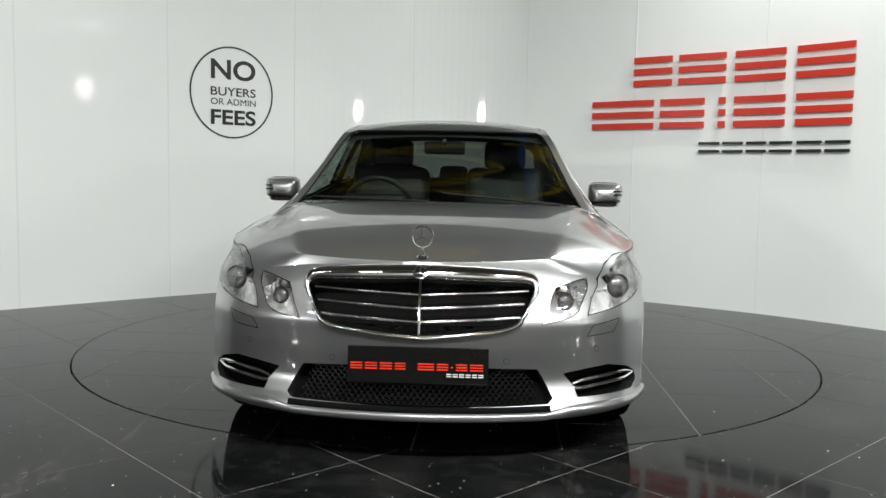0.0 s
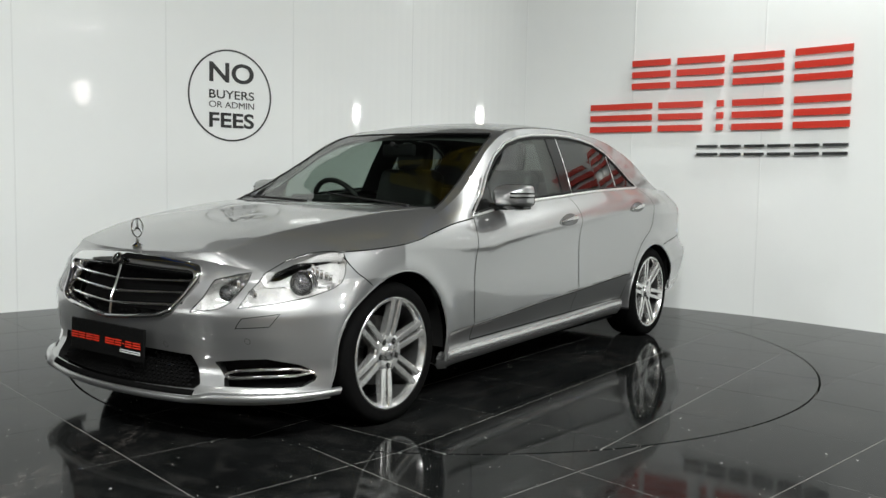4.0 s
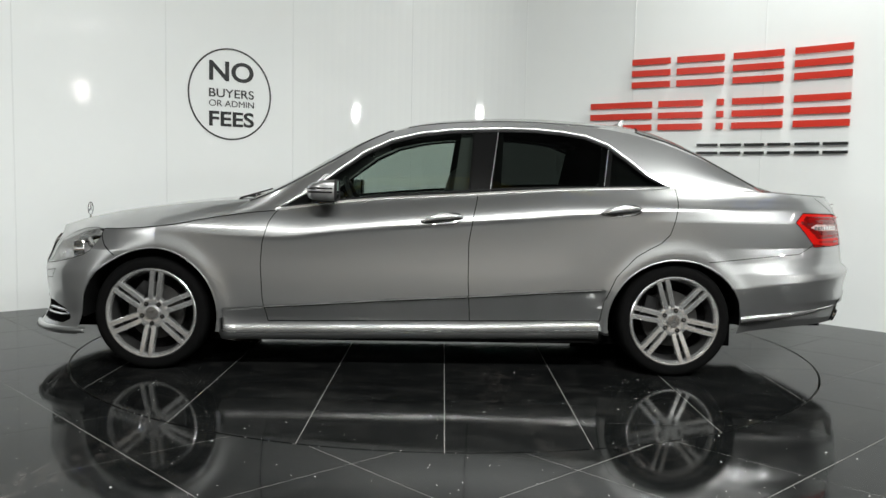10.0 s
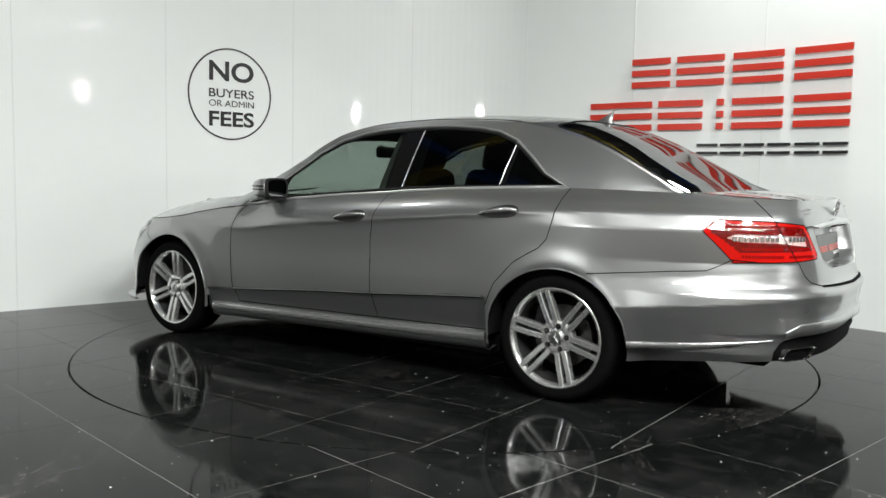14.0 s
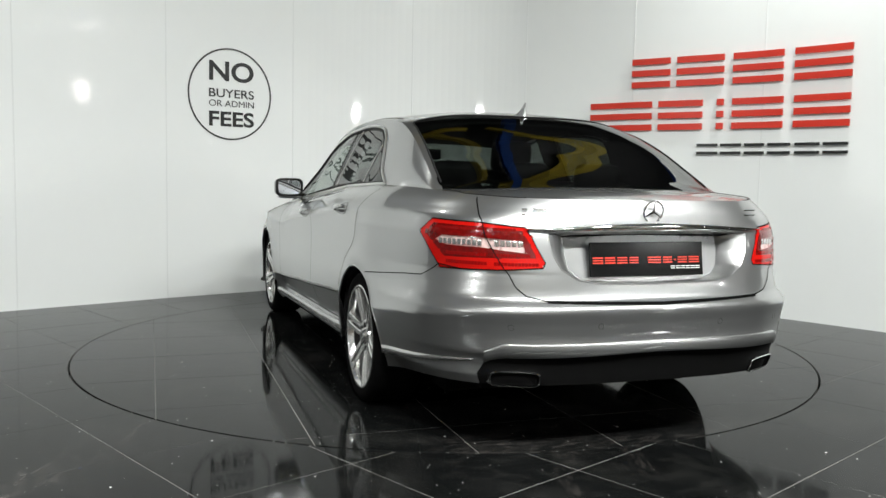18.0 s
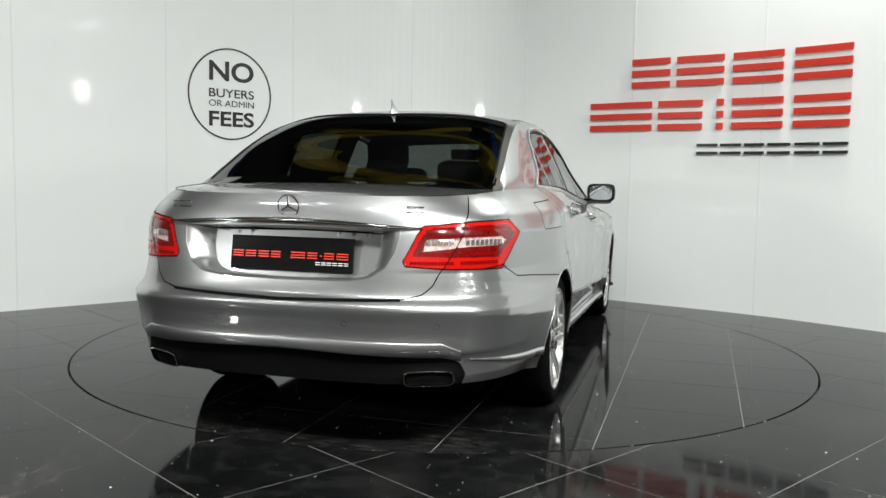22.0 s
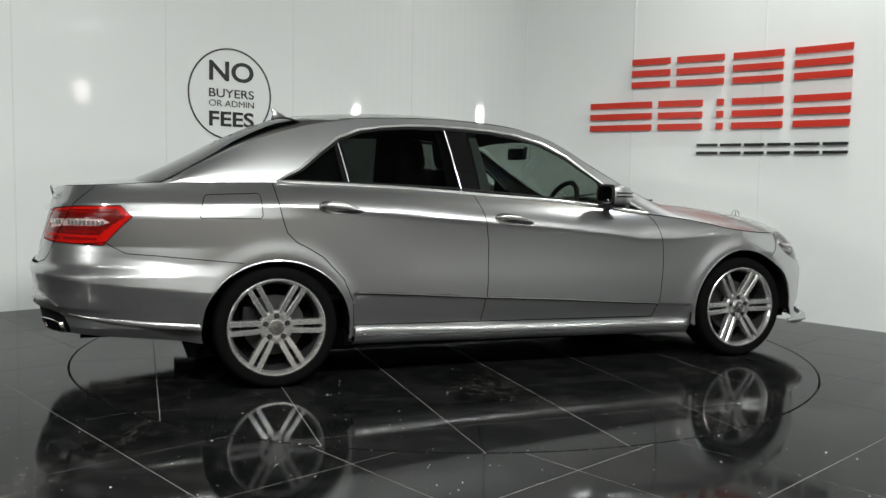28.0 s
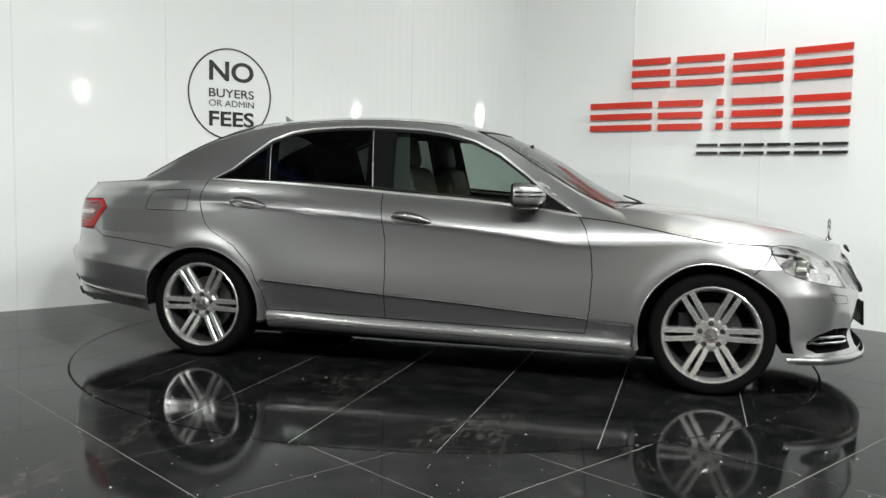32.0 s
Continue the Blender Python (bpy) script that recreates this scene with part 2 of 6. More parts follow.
def add_tube(bm, pts, r, sides=8, closed=False, flat=1.0):
    """A round bar along points."""
    pts = [Vector(p) for p in pts]
    n = len(pts)
    rings = []
    up = None
    for i, p in enumerate(pts):
        a = pts[(i - 1) % n] if (closed or i) else p
        b = pts[(i + 1) % n] if (closed or i < n - 1) else p
        t = (b - a).normalized()
        if up is None:
            up = t.orthogonal().normalized()
        up = (up - t * up.dot(t)).normalized()
        side = t.cross(up)
        rings.append([bm.verts.new(p + (up * math.cos(2 * math.pi * k / sides) * flat + side * math.sin(2 * math.pi * k / sides)) * r) for k in range(sides)])
    for i in range(n if closed else n - 1):
        p, q = rings[i], rings[(i + 1) % n]
        for k in range(sides):
            m = (k + 1) % sides
            bm.faces.new((p[k], p[m], q[m], q[k]))
    if not closed:
        bm.faces.new(rings[0])
        bm.faces.new(rings[-1])


def spline(xs, ys):
    """A smooth curve through the points, without overshoot."""
    xs, ys = np.array(xs, float), np.array(ys, float)
    if xs[0] > xs[-1]:
        xs, ys = xs[::-1], ys[::-1]
    h, d = np.diff(xs), np.diff(ys) / np.diff(xs)
    m = np.zeros(len(xs))
    m[0], m[-1] = d[0], d[-1]
    for i in range(1, len(xs) - 1):
        if d[i - 1] * d[i] > 0:
            w1, w2 = 2 * h[i] + h[i - 1], h[i] + 2 * h[i - 1]
            m[i] = (w1 + w2) / (w1 / d[i - 1] + w2 / d[i])

    def f(x):
        x = np.clip(np.asarray(x, float), xs[0], xs[-1])
        i = np.clip(np.searchsorted(xs, x) - 1, 0, len(xs) - 2)
        t = (x - xs[i]) / h[i]
        return ((1 + 2 * t) * (1 - t) ** 2 * ys[i] + t * (1 - t) ** 2 * h[i] * m[i]
                + t * t * (3 - 2 * t) * ys[i + 1] + t * t * (t - 1) * h[i] * m[i + 1])
    return f


# ---------------------------------------------------------------- the room
RING = 2.257
WALL_TOP = 3.02
# plan of the panelled back wall, panel by panel, from one end to the other
LEFT_A, LEFT_B, LEFT_C = Vector((-3.305, 1.004)), Vector((-2.408, 1.824)), Vector((-1.465, 2.600))
RIGHT_C, RIGHT_B, RIGHT_A = Vector((0.74, 2.83)), Vector((1.63, 2.13)), Vector((2.544, 1.472))


def bow(a, b, ta, tb, n):
    """A bent panel from a to b, with the directions it has at its ends."""
    k = (b - a).length
    out = []
    for i in range(n + 1):
        t = i / n
        out.append(a * (1 + 2 * t) * (1 - t) ** 2 + ta * (t * (1 - t) ** 2 * k) + b * (t * t * (3 - 2 * t)) + tb * (t * t * (t - 1) * k))
    return out


def wall_panel(parent, plan, low=0.0, top=WALL_TOP, thick=0.02):
    """One glossy panel along a plan line, with its back and edges."""
    n = len(plan)
    vs, fs = [], []
    for i, p in enumerate(plan):
        t = (plan[min(i + 1, n - 1)] - plan[max(i - 1, 0)]).normalized()
        out = Vector((-t.y, t.x)) * thick
        for q in (p, p + out):
            vs += [(q.x, q.y, low), (q.x, q.y, top)]
    for i in range(n - 1):
        a, b = 4 * i, 4 * i + 4
        fs += [(a, b, b + 1, a + 1), (a + 3, b + 3, b + 2, a + 2), (a + 1, b + 1, b + 3, a + 3), (a, a + 2, b + 2, b)]
    fs += [(0, 1, 3, 2), (4 * n - 4, 4 * n - 2, 4 * n - 1, 4 * n - 3)]
    return piece("panel", vs, fs, M["wall"], parent, smooth=False)


wall_back = thing("wall_back", "glossy white panelled wall bent round the turntable", "wall", kind="structure")
u1 = (LEFT_B - LEFT_A).normalized()
u2 = (LEFT_C - LEFT_B).normalized()
v1 = (RIGHT_A - RIGHT_B).normalized()
v2 = Vector((0.70, -0.714))
GAPW = 0.003
plans = []
p0 = LEFT_A - u1 * 1.22
plans.append([p0 - u1 * 1.22, p0])
plans.append([p0, LEFT_A])
plans.append([LEFT_A, LEFT_B])
plans.append([LEFT_B, LEFT_C])
bend = bow(LEFT_C, RIGHT_C, u2 * 1.15, (RIGHT_B - RIGHT_C).normalized() * 1.15, 32)
plans.append(bend[:17])
plans.append(bend[16:])
plans.append([RIGHT_C, RIGHT_B])
q0 = RIGHT_A + v2 * 1.22
v_mid = (v1 + v2).normalized()
turn_a = bow(RIGHT_B, RIGHT_A, v1, v_mid, 14)
turn_b = bow(RIGHT_A, q0, v_mid, v2, 14)
plans.append(turn_a)
plans.append(turn_b)
plans.append([q0, q0 + v2 * 1.22])
plans.append([q0 + v2 * 1.22, q0 + v2 * 2.30])
for line in plans:
    line = list(line)
    d0, d1 = (line[1] - line[0]).normalized(), (line[-1] - line[-2]).normalized()
    line[0] = line[0] + d0 * GAPW
    line[-1] = line[-1] - d1 * GAPW
    wall_panel(wall_back, line)
for line in plans[1:]:
    p = line[0]
    bm = bmesh.new()
    d = (line[1] - line[0]).normalized()
    add_box(bm, (0.012, 0.012, WALL_TOP), (p.x - d.y * 0.004, p.y + d.x * 0.004, WALL_TOP / 2), 0.003, (0, 0, math.degrees(math.atan2(d.y, d.x))))
    part("seam_strip", bm, M["seam"], wall_back, smooth=False)

# the hall behind the camera: plain walls and a dark roof
HALL = (-9.0, 16.0, -12.0, 6.0, 5.2)


def slab(name, label, size, at, mat, category="wall"):
    bm = bmesh.new()
    add_box(bm, size, at)
    return tagged(part(name, bm, mat, smooth=False), label, category, kind="structure")


hx0, hx1, hy0, hy1, hz = HALL
slab("wall_west", "plain grey hall wall", (0.2, hy1 - hy0, hz), (hx0 - 0.1, (hy0 + hy1) / 2, hz / 2), M["plain_wall"])
slab("wall_east", "plain grey hall wall", (0.2, hy1 - hy0, hz), (hx1 + 0.1, (hy0 + hy1) / 2, hz / 2), M["plain_wall"])
slab("wall_south", "plain brown hall wall", (hx1 - hx0 + 0.4, 0.2, 1.6), ((hx0 + hx1) / 2, hy0 - 0.1, 0.8), M["hall_wall"])
# pale upper wall, unseen, added as a reflector to brighten the car's flank
slab("bounce_panel", "unseen pale panel above the brown wall, added to brighten the car's flank", (hx1 - hx0 + 0.4, 0.2, hz - 1.6), ((hx0 + hx1) / 2, hy0 - 0.1, (hz + 1.6) / 2), M["bounce"])
slab("wall_north", "plain grey hall wall behind the panels", (hx1 - hx0 + 0.4, 0.2, hz), ((hx0 + hx1) / 2, hy1 + 0.1, hz / 2), M["plain_wall"])
slab("ceiling", "dark hall roof", (hx1 - hx0 + 0.4, hy1 - hy0 + 0.4, 0.2), ((hx0 + hx1) / 2, (hy0 + hy1) / 2, hz + 0.1), M["ceiling"], "ceiling")


def beam(name, a, b, mat, label):
    """A rolled steel joist from a to b."""
    a, b = Vector(a), Vector(b)
    bm = bmesh.new()
    L = (b - a).length
    add_box(bm, (L, 0.16, 0.014), (0, 0, 0.12))
    add_box(bm, (L, 0.16, 0.014), (0, 0, -0.12))
    add_box(bm, (L, 0.012, 0.24), (0, 0, 0))
    ob = part(name, bm, mat, smooth=False)
    ob.matrix_basis = Matrix.Translation((a + b) / 2) @ (b - a).to_track_quat("X", "Z").to_matrix().to_4x4()
    return tagged(ob, label, "beam", "roof steel")


for y in (-9.6, -4.6, -1.2):
    beam("roof_beam", (hx0, y, 4.8), (hx1, y, 4.8), M["yellow"], "yellow painted steel roof joist")
for x in (-4.2, 4.2):
    beam("roof_beam", (x, hy0, 5.02), (x, hy1, 5.02), M["blue"], "blue painted steel roof joist")


# unseen battens added as light: twin tubes in white trays, each with its lamp
def fill_batten(x, y, z, turn, watts, length=0.95):
    ob = thing("fill_batten", "unseen white batten with two bright tubes, added under the roof for light", "lamp", "ceiling lights", m=pose(x, y, z, 0, 0, turn))
    bm = bmesh.new()
    add_box(bm, (length, 0.26, 0.05), (0, 0, 0.05), 0.01)
    part("tray", bm, M["white"], ob, smooth=False)
    for s in (-0.075, 0.075):
        bm = bmesh.new()
        add_rod(bm, (-length / 2 + 0.03, s, 0), (length / 2 - 0.03, s, 0), 0.018)
        part("tube", bm, M["lamp"], ob)
    for s in (-length * 0.4, length * 0.4):
        bm = bmesh.new()
        add_rod(bm, (s, 0, 0.07), (s, 0, hz - z), 0.006, sides=6)
        part("hanger", bm, M["satin"], ob)
    la = bpy.data.lights.new("fill_batten_lamp", "AREA")
    la.shape, la.size, la.size_y, la.energy, la.color = "RECTANGLE", length, 0.25, watts, (0.965, 0.99, 0.965)
    lo = new("fill_batten_lamp", la)
    lo.matrix_basis = pose(x, y, z - 0.04, 0, 0, turn)
    return ob


for x, y, z, turn, watts in ((-2.5, -6.6, 5.12, 0, 45), (0.0, -6.6, 5.12, 0, 510), (2.5, -6.6, 5.12, 0, 485), (5.2, -5.5, 5.12, 0, 300), (-4.6, -5.8, 5.12, 0, 25), (3.9, -5.8, 5.12, 0, 200)):
    fill_batten(x, y, z, turn, watts)


# unseen round pendants added to brighten the wall, the roof steel and the floor
def fill_pendant(x, y, z, watts):
    ob = thing("fill_pendant_lamp", "unseen round lamp added under the roof to brighten the wall", "lamp", "pendants", m=pose(x, y, z))
    bm = bmesh.new()
    add_rod(bm, (0, 0, 0.16), (0, 0, hz - z), 0.008, sides=8)
    part("cord", bm, M["plastic"], ob)
    bm = bmesh.new()
    add_spin(bm, [(0.02, 0.22), (0.06, 0.20), (0.065, 0.15), (0.03, 0.14)], 24, "Z")
    part("cap", bm, M["satin"], ob)
    la = bpy.data.lights.new("fill_bulb", "POINT")
    la.shadow_soft_size, la.energy, la.color = 0.12, watts, (0.965, 0.99, 0.965)
    lo = new("fill_bulb", la)
    lo.matrix_basis = pose(x, y, z)


for x, y, watts in ((-2.6, 0.2, 40), (2.8, 0.7, 225)):
    fill_pendant(x, y, 3.95, watts)
for a_, b_ in (((-4.0, 1.2, 4.85), (0.4, 2.2, 4.85)), ((-1.8, 2.4, 4.75), (1.6, 0.2, 4.75)), ((0.8, 2.6, 4.85), (4.0, 0.8, 4.85))):
    beam("roof_beam", a_, b_, M["yellow"], "yellow painted steel roof brace")
beam("roof_beam", (1.15, -1.0, 4.95), (1.15, 5.0, 4.95), M["blue"], "blue painted steel roof joist")


# floodlights on stands behind the camera and at the hall's east end
def flood_light(x, y, z, target, watts, w, h, glass="flood"):
    ob = thing("flood_light", "bright square floodlight on a slim stand", "lamp", "floodlights")
    m = look((x, y, z), target)
    bm = bmesh.new()
    add_box(bm, (w + 0.05, h + 0.05, 0.08), (0, 0, 0.05), 0.012)
    part("case", bm, M["plastic"], ob, smooth=False).matrix_basis = m
    bm = bmesh.new()
    add_box(bm, (w, h, 0.006), (0, 0, 0.006))
    part("front_glass", bm, M[glass], ob, smooth=False).matrix_basis = m
    bm = bmesh.new()
    back = m @ Vector((0, 0, 0.1))
    add_rod(bm, (back.x, back.y, 0), (back.x, back.y, z), 0.02)
    add_rod(bm, (back.x, back.y, 0), (back.x, back.y, 0.03), 0.25, 0.25, 24)
    part("stand", bm, M["plastic"], ob)
    if watts:
        la = bpy.data.lights.new("flood_lamp", "AREA")
        la.shape, la.size, la.size_y, la.energy, la.color = "RECTANGLE", w, h, watts, (0.965, 0.99, 0.965)
        lo = new("flood_lamp", la)
        lo.matrix_basis = m @ pose(0, 0, -0.01)


for x, y, z, watts, w_, h_ in ((8.52, -7.35, 2.75, 80, 0.24, 0.22), (-6.41, -6.84, 2.60, 100, 0.24, 0.22), (9.28, -2.84, 2.62, 0, 0.17, 0.30)):
    flood_light(x, y, z, (0, 1.6, 1.5), watts, w_, h_, "flood" if watts else "flood_dim")
flood_light(12.0, -6.62, 3.20, (-2.93, 1.35, 1.73), 0, 0.24, 0.46)


# small bare tubes on the hall's east wall and hung from its roof
def bare_tube(x, y, z, turn, length, hung):
    ob = thing("tube_lamp", "short bare tube lamp on thin brackets", "lamp", "tube lamps", m=pose(x, y, z, 0, 0, turn))
    bm = bmesh.new()
    add_rod(bm, (-length / 2, 0, 0), (length / 2, 0, 0), 0.016)
    part("tube", bm, M["lamp"], ob)
    for s in (-length / 2, length / 2):
        bm = bmesh.new()
        add_rod(bm, (s, 0, 0), (s, 0, hz - z) if hung else (s, 0.06 if turn < 0 else -0.06, 0), 0.008, sides=8)
        part("bracket", bm, M["plastic"], ob)


for y, z in ((-8.83, 1.95), (-6.77, 2.03), (-6.05, 1.96)):
    bare_tube(hx1 - 0.06, y, z, -90, 0.32, False)
for x, y, turn in ((6.2, -4.5, 25), (6.6, -4.7, -30), (5.9, -3.4, 50), (6.0, -3.1, 50)):
    bare_tube(x, y, 3.8, turn, 0.30, True)


# ---------------------------------------------------------------- signs on the wall
WALL_RUN = [RIGHT_C] + turn_a + turn_b[1:]


def on_right_wall(s):
    """Place and direction on the panelled wall, s metres past the panel joint RIGHT_B."""
    first = (RIGHT_B - RIGHT_C).length
    d = s + first
    for a, b in zip(WALL_RUN, WALL_RUN[1:]):
        L = (b - a).length
        if d <= L or b is WALL_RUN[-1]:
            t = (b - a).normalized()
            return a + t * d, t
        d -= L


def sign_bar(parent, s0, s1, z0, z1, mat, thick=0.018):
    """A plain raised bar, bent with the wall where it crosses a joint."""
    n = max(2, int((s1 - s0) / 0.06))
    front, back = [], []
    for i in range(n + 1):
        p, t = on_right_wall(s0 + (s1 - s0) * i / n)
        out = Vector((t.y, -t.x))
        a, b = p + out * 0.012, p + out * (0.012 + thick)
        back += [(a.x, a.y, z0), (a.x, a.y, z1)]
        front += [(b.x, b.y, z0), (b.x, b.y, z1)]
    vs = front + back
    o = len(front)
    fs = []
    for i in range(n):
        k = 2 * i
        fs += [(k, k + 2, k + 3, k + 1), (o + k + 1, o + k + 3, o + k + 2, o + k), (k + 1, k + 3, o + k + 3, o + k + 1), (k, o + k, o + k + 2, k + 2)]
    fs += [(0, 1, o + 1, o), (o - 2, 2 * o - 2, 2 * o - 1, o - 1)]
    return piece("bar", vs, fs, mat, parent)


def bar_sign(spans, z0, z1, rows, bar_h, mat, label):
    ob = thing("wall_sign", label, "sign", "wall signs")
    for s0, s1 in spans:
        for r in range(rows):
            zc = z0 + bar_h / 2 + (z1 - z0 - bar_h) * r / max(1, rows - 1)
            sign_bar(ob, s0, s1, zc - bar_h / 2, zc + bar_h / 2, mat)
    return ob


bar_sign([(0.0, 0.342), (0.402, 0.804), (0.88, 1.29), (1.38, 1.82)], 1.90, 2.15, 3, 0.052, M["red"], "row of raised red bars on the white wall")
bar_sign([(-0.40, 0.19), (0.25, 0.635), (0.755, 0.812), (0.884, 1.30), (1.388, 1.82)], 1.53, 1.78, 3, 0.052, M["red"], "second row of raised red bars on the wall")
bar_sign([(0.60, 0.775), (0.80, 0.97), (1.0, 1.16), (1.19, 1.37), (1.41, 1.60), (1.63, 1.817)], 1.322, 1.41, 2, 0.022, M["dark"], "small row of black bars under the red ones")


def lettering(parent, text, s0, s1, z0, z1, weight, base, t, mat):
    """Words in the built-in letter, fitted between s0..s1 and z0..z1 on a flat wall."""
    cu = bpy.data.curves.new("words", "FONT")
    cu.body, cu.extrude, cu.offset, cu.size = text, 0.002, weight, 1.0
    tmp = bpy.data.objects.new("words", cu)
    scene.collection.objects.link(tmp)
    me = bpy.data.meshes.new_from_object(tmp.evaluated_get(bpy.context.evaluated_depsgraph_get()))
    scene.collection.objects.unlink(tmp)
    bpy.data.objects.remove(tmp)
    co = np.array([v.co for v in me.vertices])
    lo, hi = co.min(0), co.max(0)
    out = Vector((t.y, -t.x))
    for v, (x_, y_, z_) in zip(me.vertices, co):
        s = s0 + (s1 - s0) * (x_ - lo[0]) / (hi[0] - lo[0])
        h = z0 + (z1 - z0) * (y_ - lo[1]) / (hi[1] - lo[1])
        p = base + t * s + out * (0.0035 + 0.4 * float(z_))
        v.co = (p.x, p.y, h)
    # each letter is a mesh of its own: loose islands that overlap along the wall belong together
    bm = bmesh.new()
    bm.from_mesh(me)
    bmesh.ops.remove_doubles(bm, verts=bm.verts[:], dist=2e-5)
    islands, left = [], set(bm.verts)
    while left:
        stack, got = [left.pop()], []
        while stack:
            v = stack.pop()
            got.append(v)
            for e in v.link_edges:
                o = e.other_vert(v)
                if o in left:
                    left.remove(o)
                    stack.append(o)
        xs_ = [(v.co.xy - base).dot(t) for v in got]
        islands.append([min(xs_), max(xs_), got])
    islands.sort(key=lambda k: k[0])
    for lo_, hi_, got in islands:
        ids = {v: i for i, v in enumerate(got)}
        faces = [[ids[v] for v in f.verts] for f in bm.faces if f.verts[0] in ids]
        piece("letter", [tuple(v.co) for v in got], faces, mat, parent)
    bm.free()


notice = thing("wall_notice", "round black notice reading no buyers or admin fees", "sign", "wall signs")
t_ = (LEFT_C - LEFT_B).normalized()
o_ = Vector((t_.y, -t_.x))
vs, fs = [], []
N = 96
for k in range(N):
    a = 2 * math.pi * k / N
    for r, d in ((0.392, 0.002), (0.392, 0.005), (0.406, 0.005), (0.406, 0.002)):
        p = LEFT_B + t_ * (0.588 + r * 0.985 * math.cos(a)) + o_ * d
        vs.append((p.x, p.y, 1.793 + r * math.sin(a)))
for k in range(N):
    a, b = 4 * k, 4 * ((k + 1) % N)
    fs += [(a + i, a + i + 1, b + i + 1, b + i) for i in range(3)]
piece("ring", vs, fs, M["dark"], notice)
lettering(notice, "NO", 0.385, 0.812, 1.905, 2.082, 0.022, LEFT_B, t_, M["dark"])
lettering(notice, "BUYERS", 0.383, 0.815, 1.762, 1.838, 0.008, LEFT_B, t_, M["dark"])
lettering(notice, "OR ADMIN", 0.383, 0.815, 1.682, 1.738, 0.0, LEFT_B, t_, M["dark"])
lettering(notice, "FEES", 0.383, 0.815, 1.506, 1.640, 0.024, LEFT_B, t_, M["dark"])

# ---------------------------------------------------------------- the car's surfaces
# x forward, y to its left, z up, from the middle between the axles on the ground
car = thing("car", "silver-grey metallic four-door saloon car on alloy wheels", "car")
XS_F, XS_R = 1.2, -1.6
front_x = spline([0.10, 0.16, 0.20, 0.25, 0.32, 0.45, 0.52, 0.60, 0.70, 0.76, 0.84], [2.20, 2.27, 2.28, 2.25, 2.222, 2.240, 2.246, 2.21, 2.165, 2.12, 2.0])
rear_x = spline([0.20, 0.27, 0.40, 0.424, 0.464, 0.476, 0.53, 0.588, 0.600, 0.63, 0.74, 0.86, 0.95, 1.02], [-2.50, -2.55, -2.584, -2.604, -2.602, -2.601, -2.607, -2.618, -2.615, -2.587, -2.556, -2.525, -2.50, -2.47])
front_n = spline([0.1, 0.3, 0.5, 0.8], [6.4, 6.2, 5.6, 5.2])
rear_n = spline([0.2, 0.45, 0.60, 0.74, 0.85, 0.95, 1.0], [3.4, 3.3, 3.3, 4.2, 4.4, 4.4, 4.4])
crease_z = spline([2.3, 1.6, 0.741, 0.439, 0.135, -0.325, -0.789, -1.10, -1.414, -2.0, -2.6], [0.71, 0.765, 0.745, 0.780, 0.809, 0.844, 0.882, 0.906, 0.923, 0.93, 0.92])
low_z = spline([1.0, 0.436, 0.129, -0.303, -0.801, -1.005], [0.350, 0.386, 0.408, 0.432, 0.466, 0.478])
top_z = spline([2.24, 2.16, 2.10, 2.04, 1.97, 1.90, 1.80, 1.70, 1.356, 0.902, 0.741, 0.386, 0.137, -0.269, -0.49, -0.806, -1.125, -1.445, -1.8, -2.2, -2.6],
               [0.746, 0.726, 0.706, 0.695, 0.728, 0.757, 0.772, 0.776, 0.805, 0.874, 0.890, 0.935, 0.958, 0.985, 1.000, 1.021, 1.034, 1.040, 1.032, 1.018, 1.003])
low_edge = spline([2.4, 2.0, 1.2, 1.0, -1.0, -1.6, -2.2, -2.7], [0.165, 0.185, 0.20, 0.19, 0.205, 0.225, 0.282, 0.302])
HUBS = ((1.437, 0.3125), (-1.437, 0.3105))
ARCH_R = (0.365, 0.356)
ARCH = ((0.366, 0.361), (0.374, 0.341))


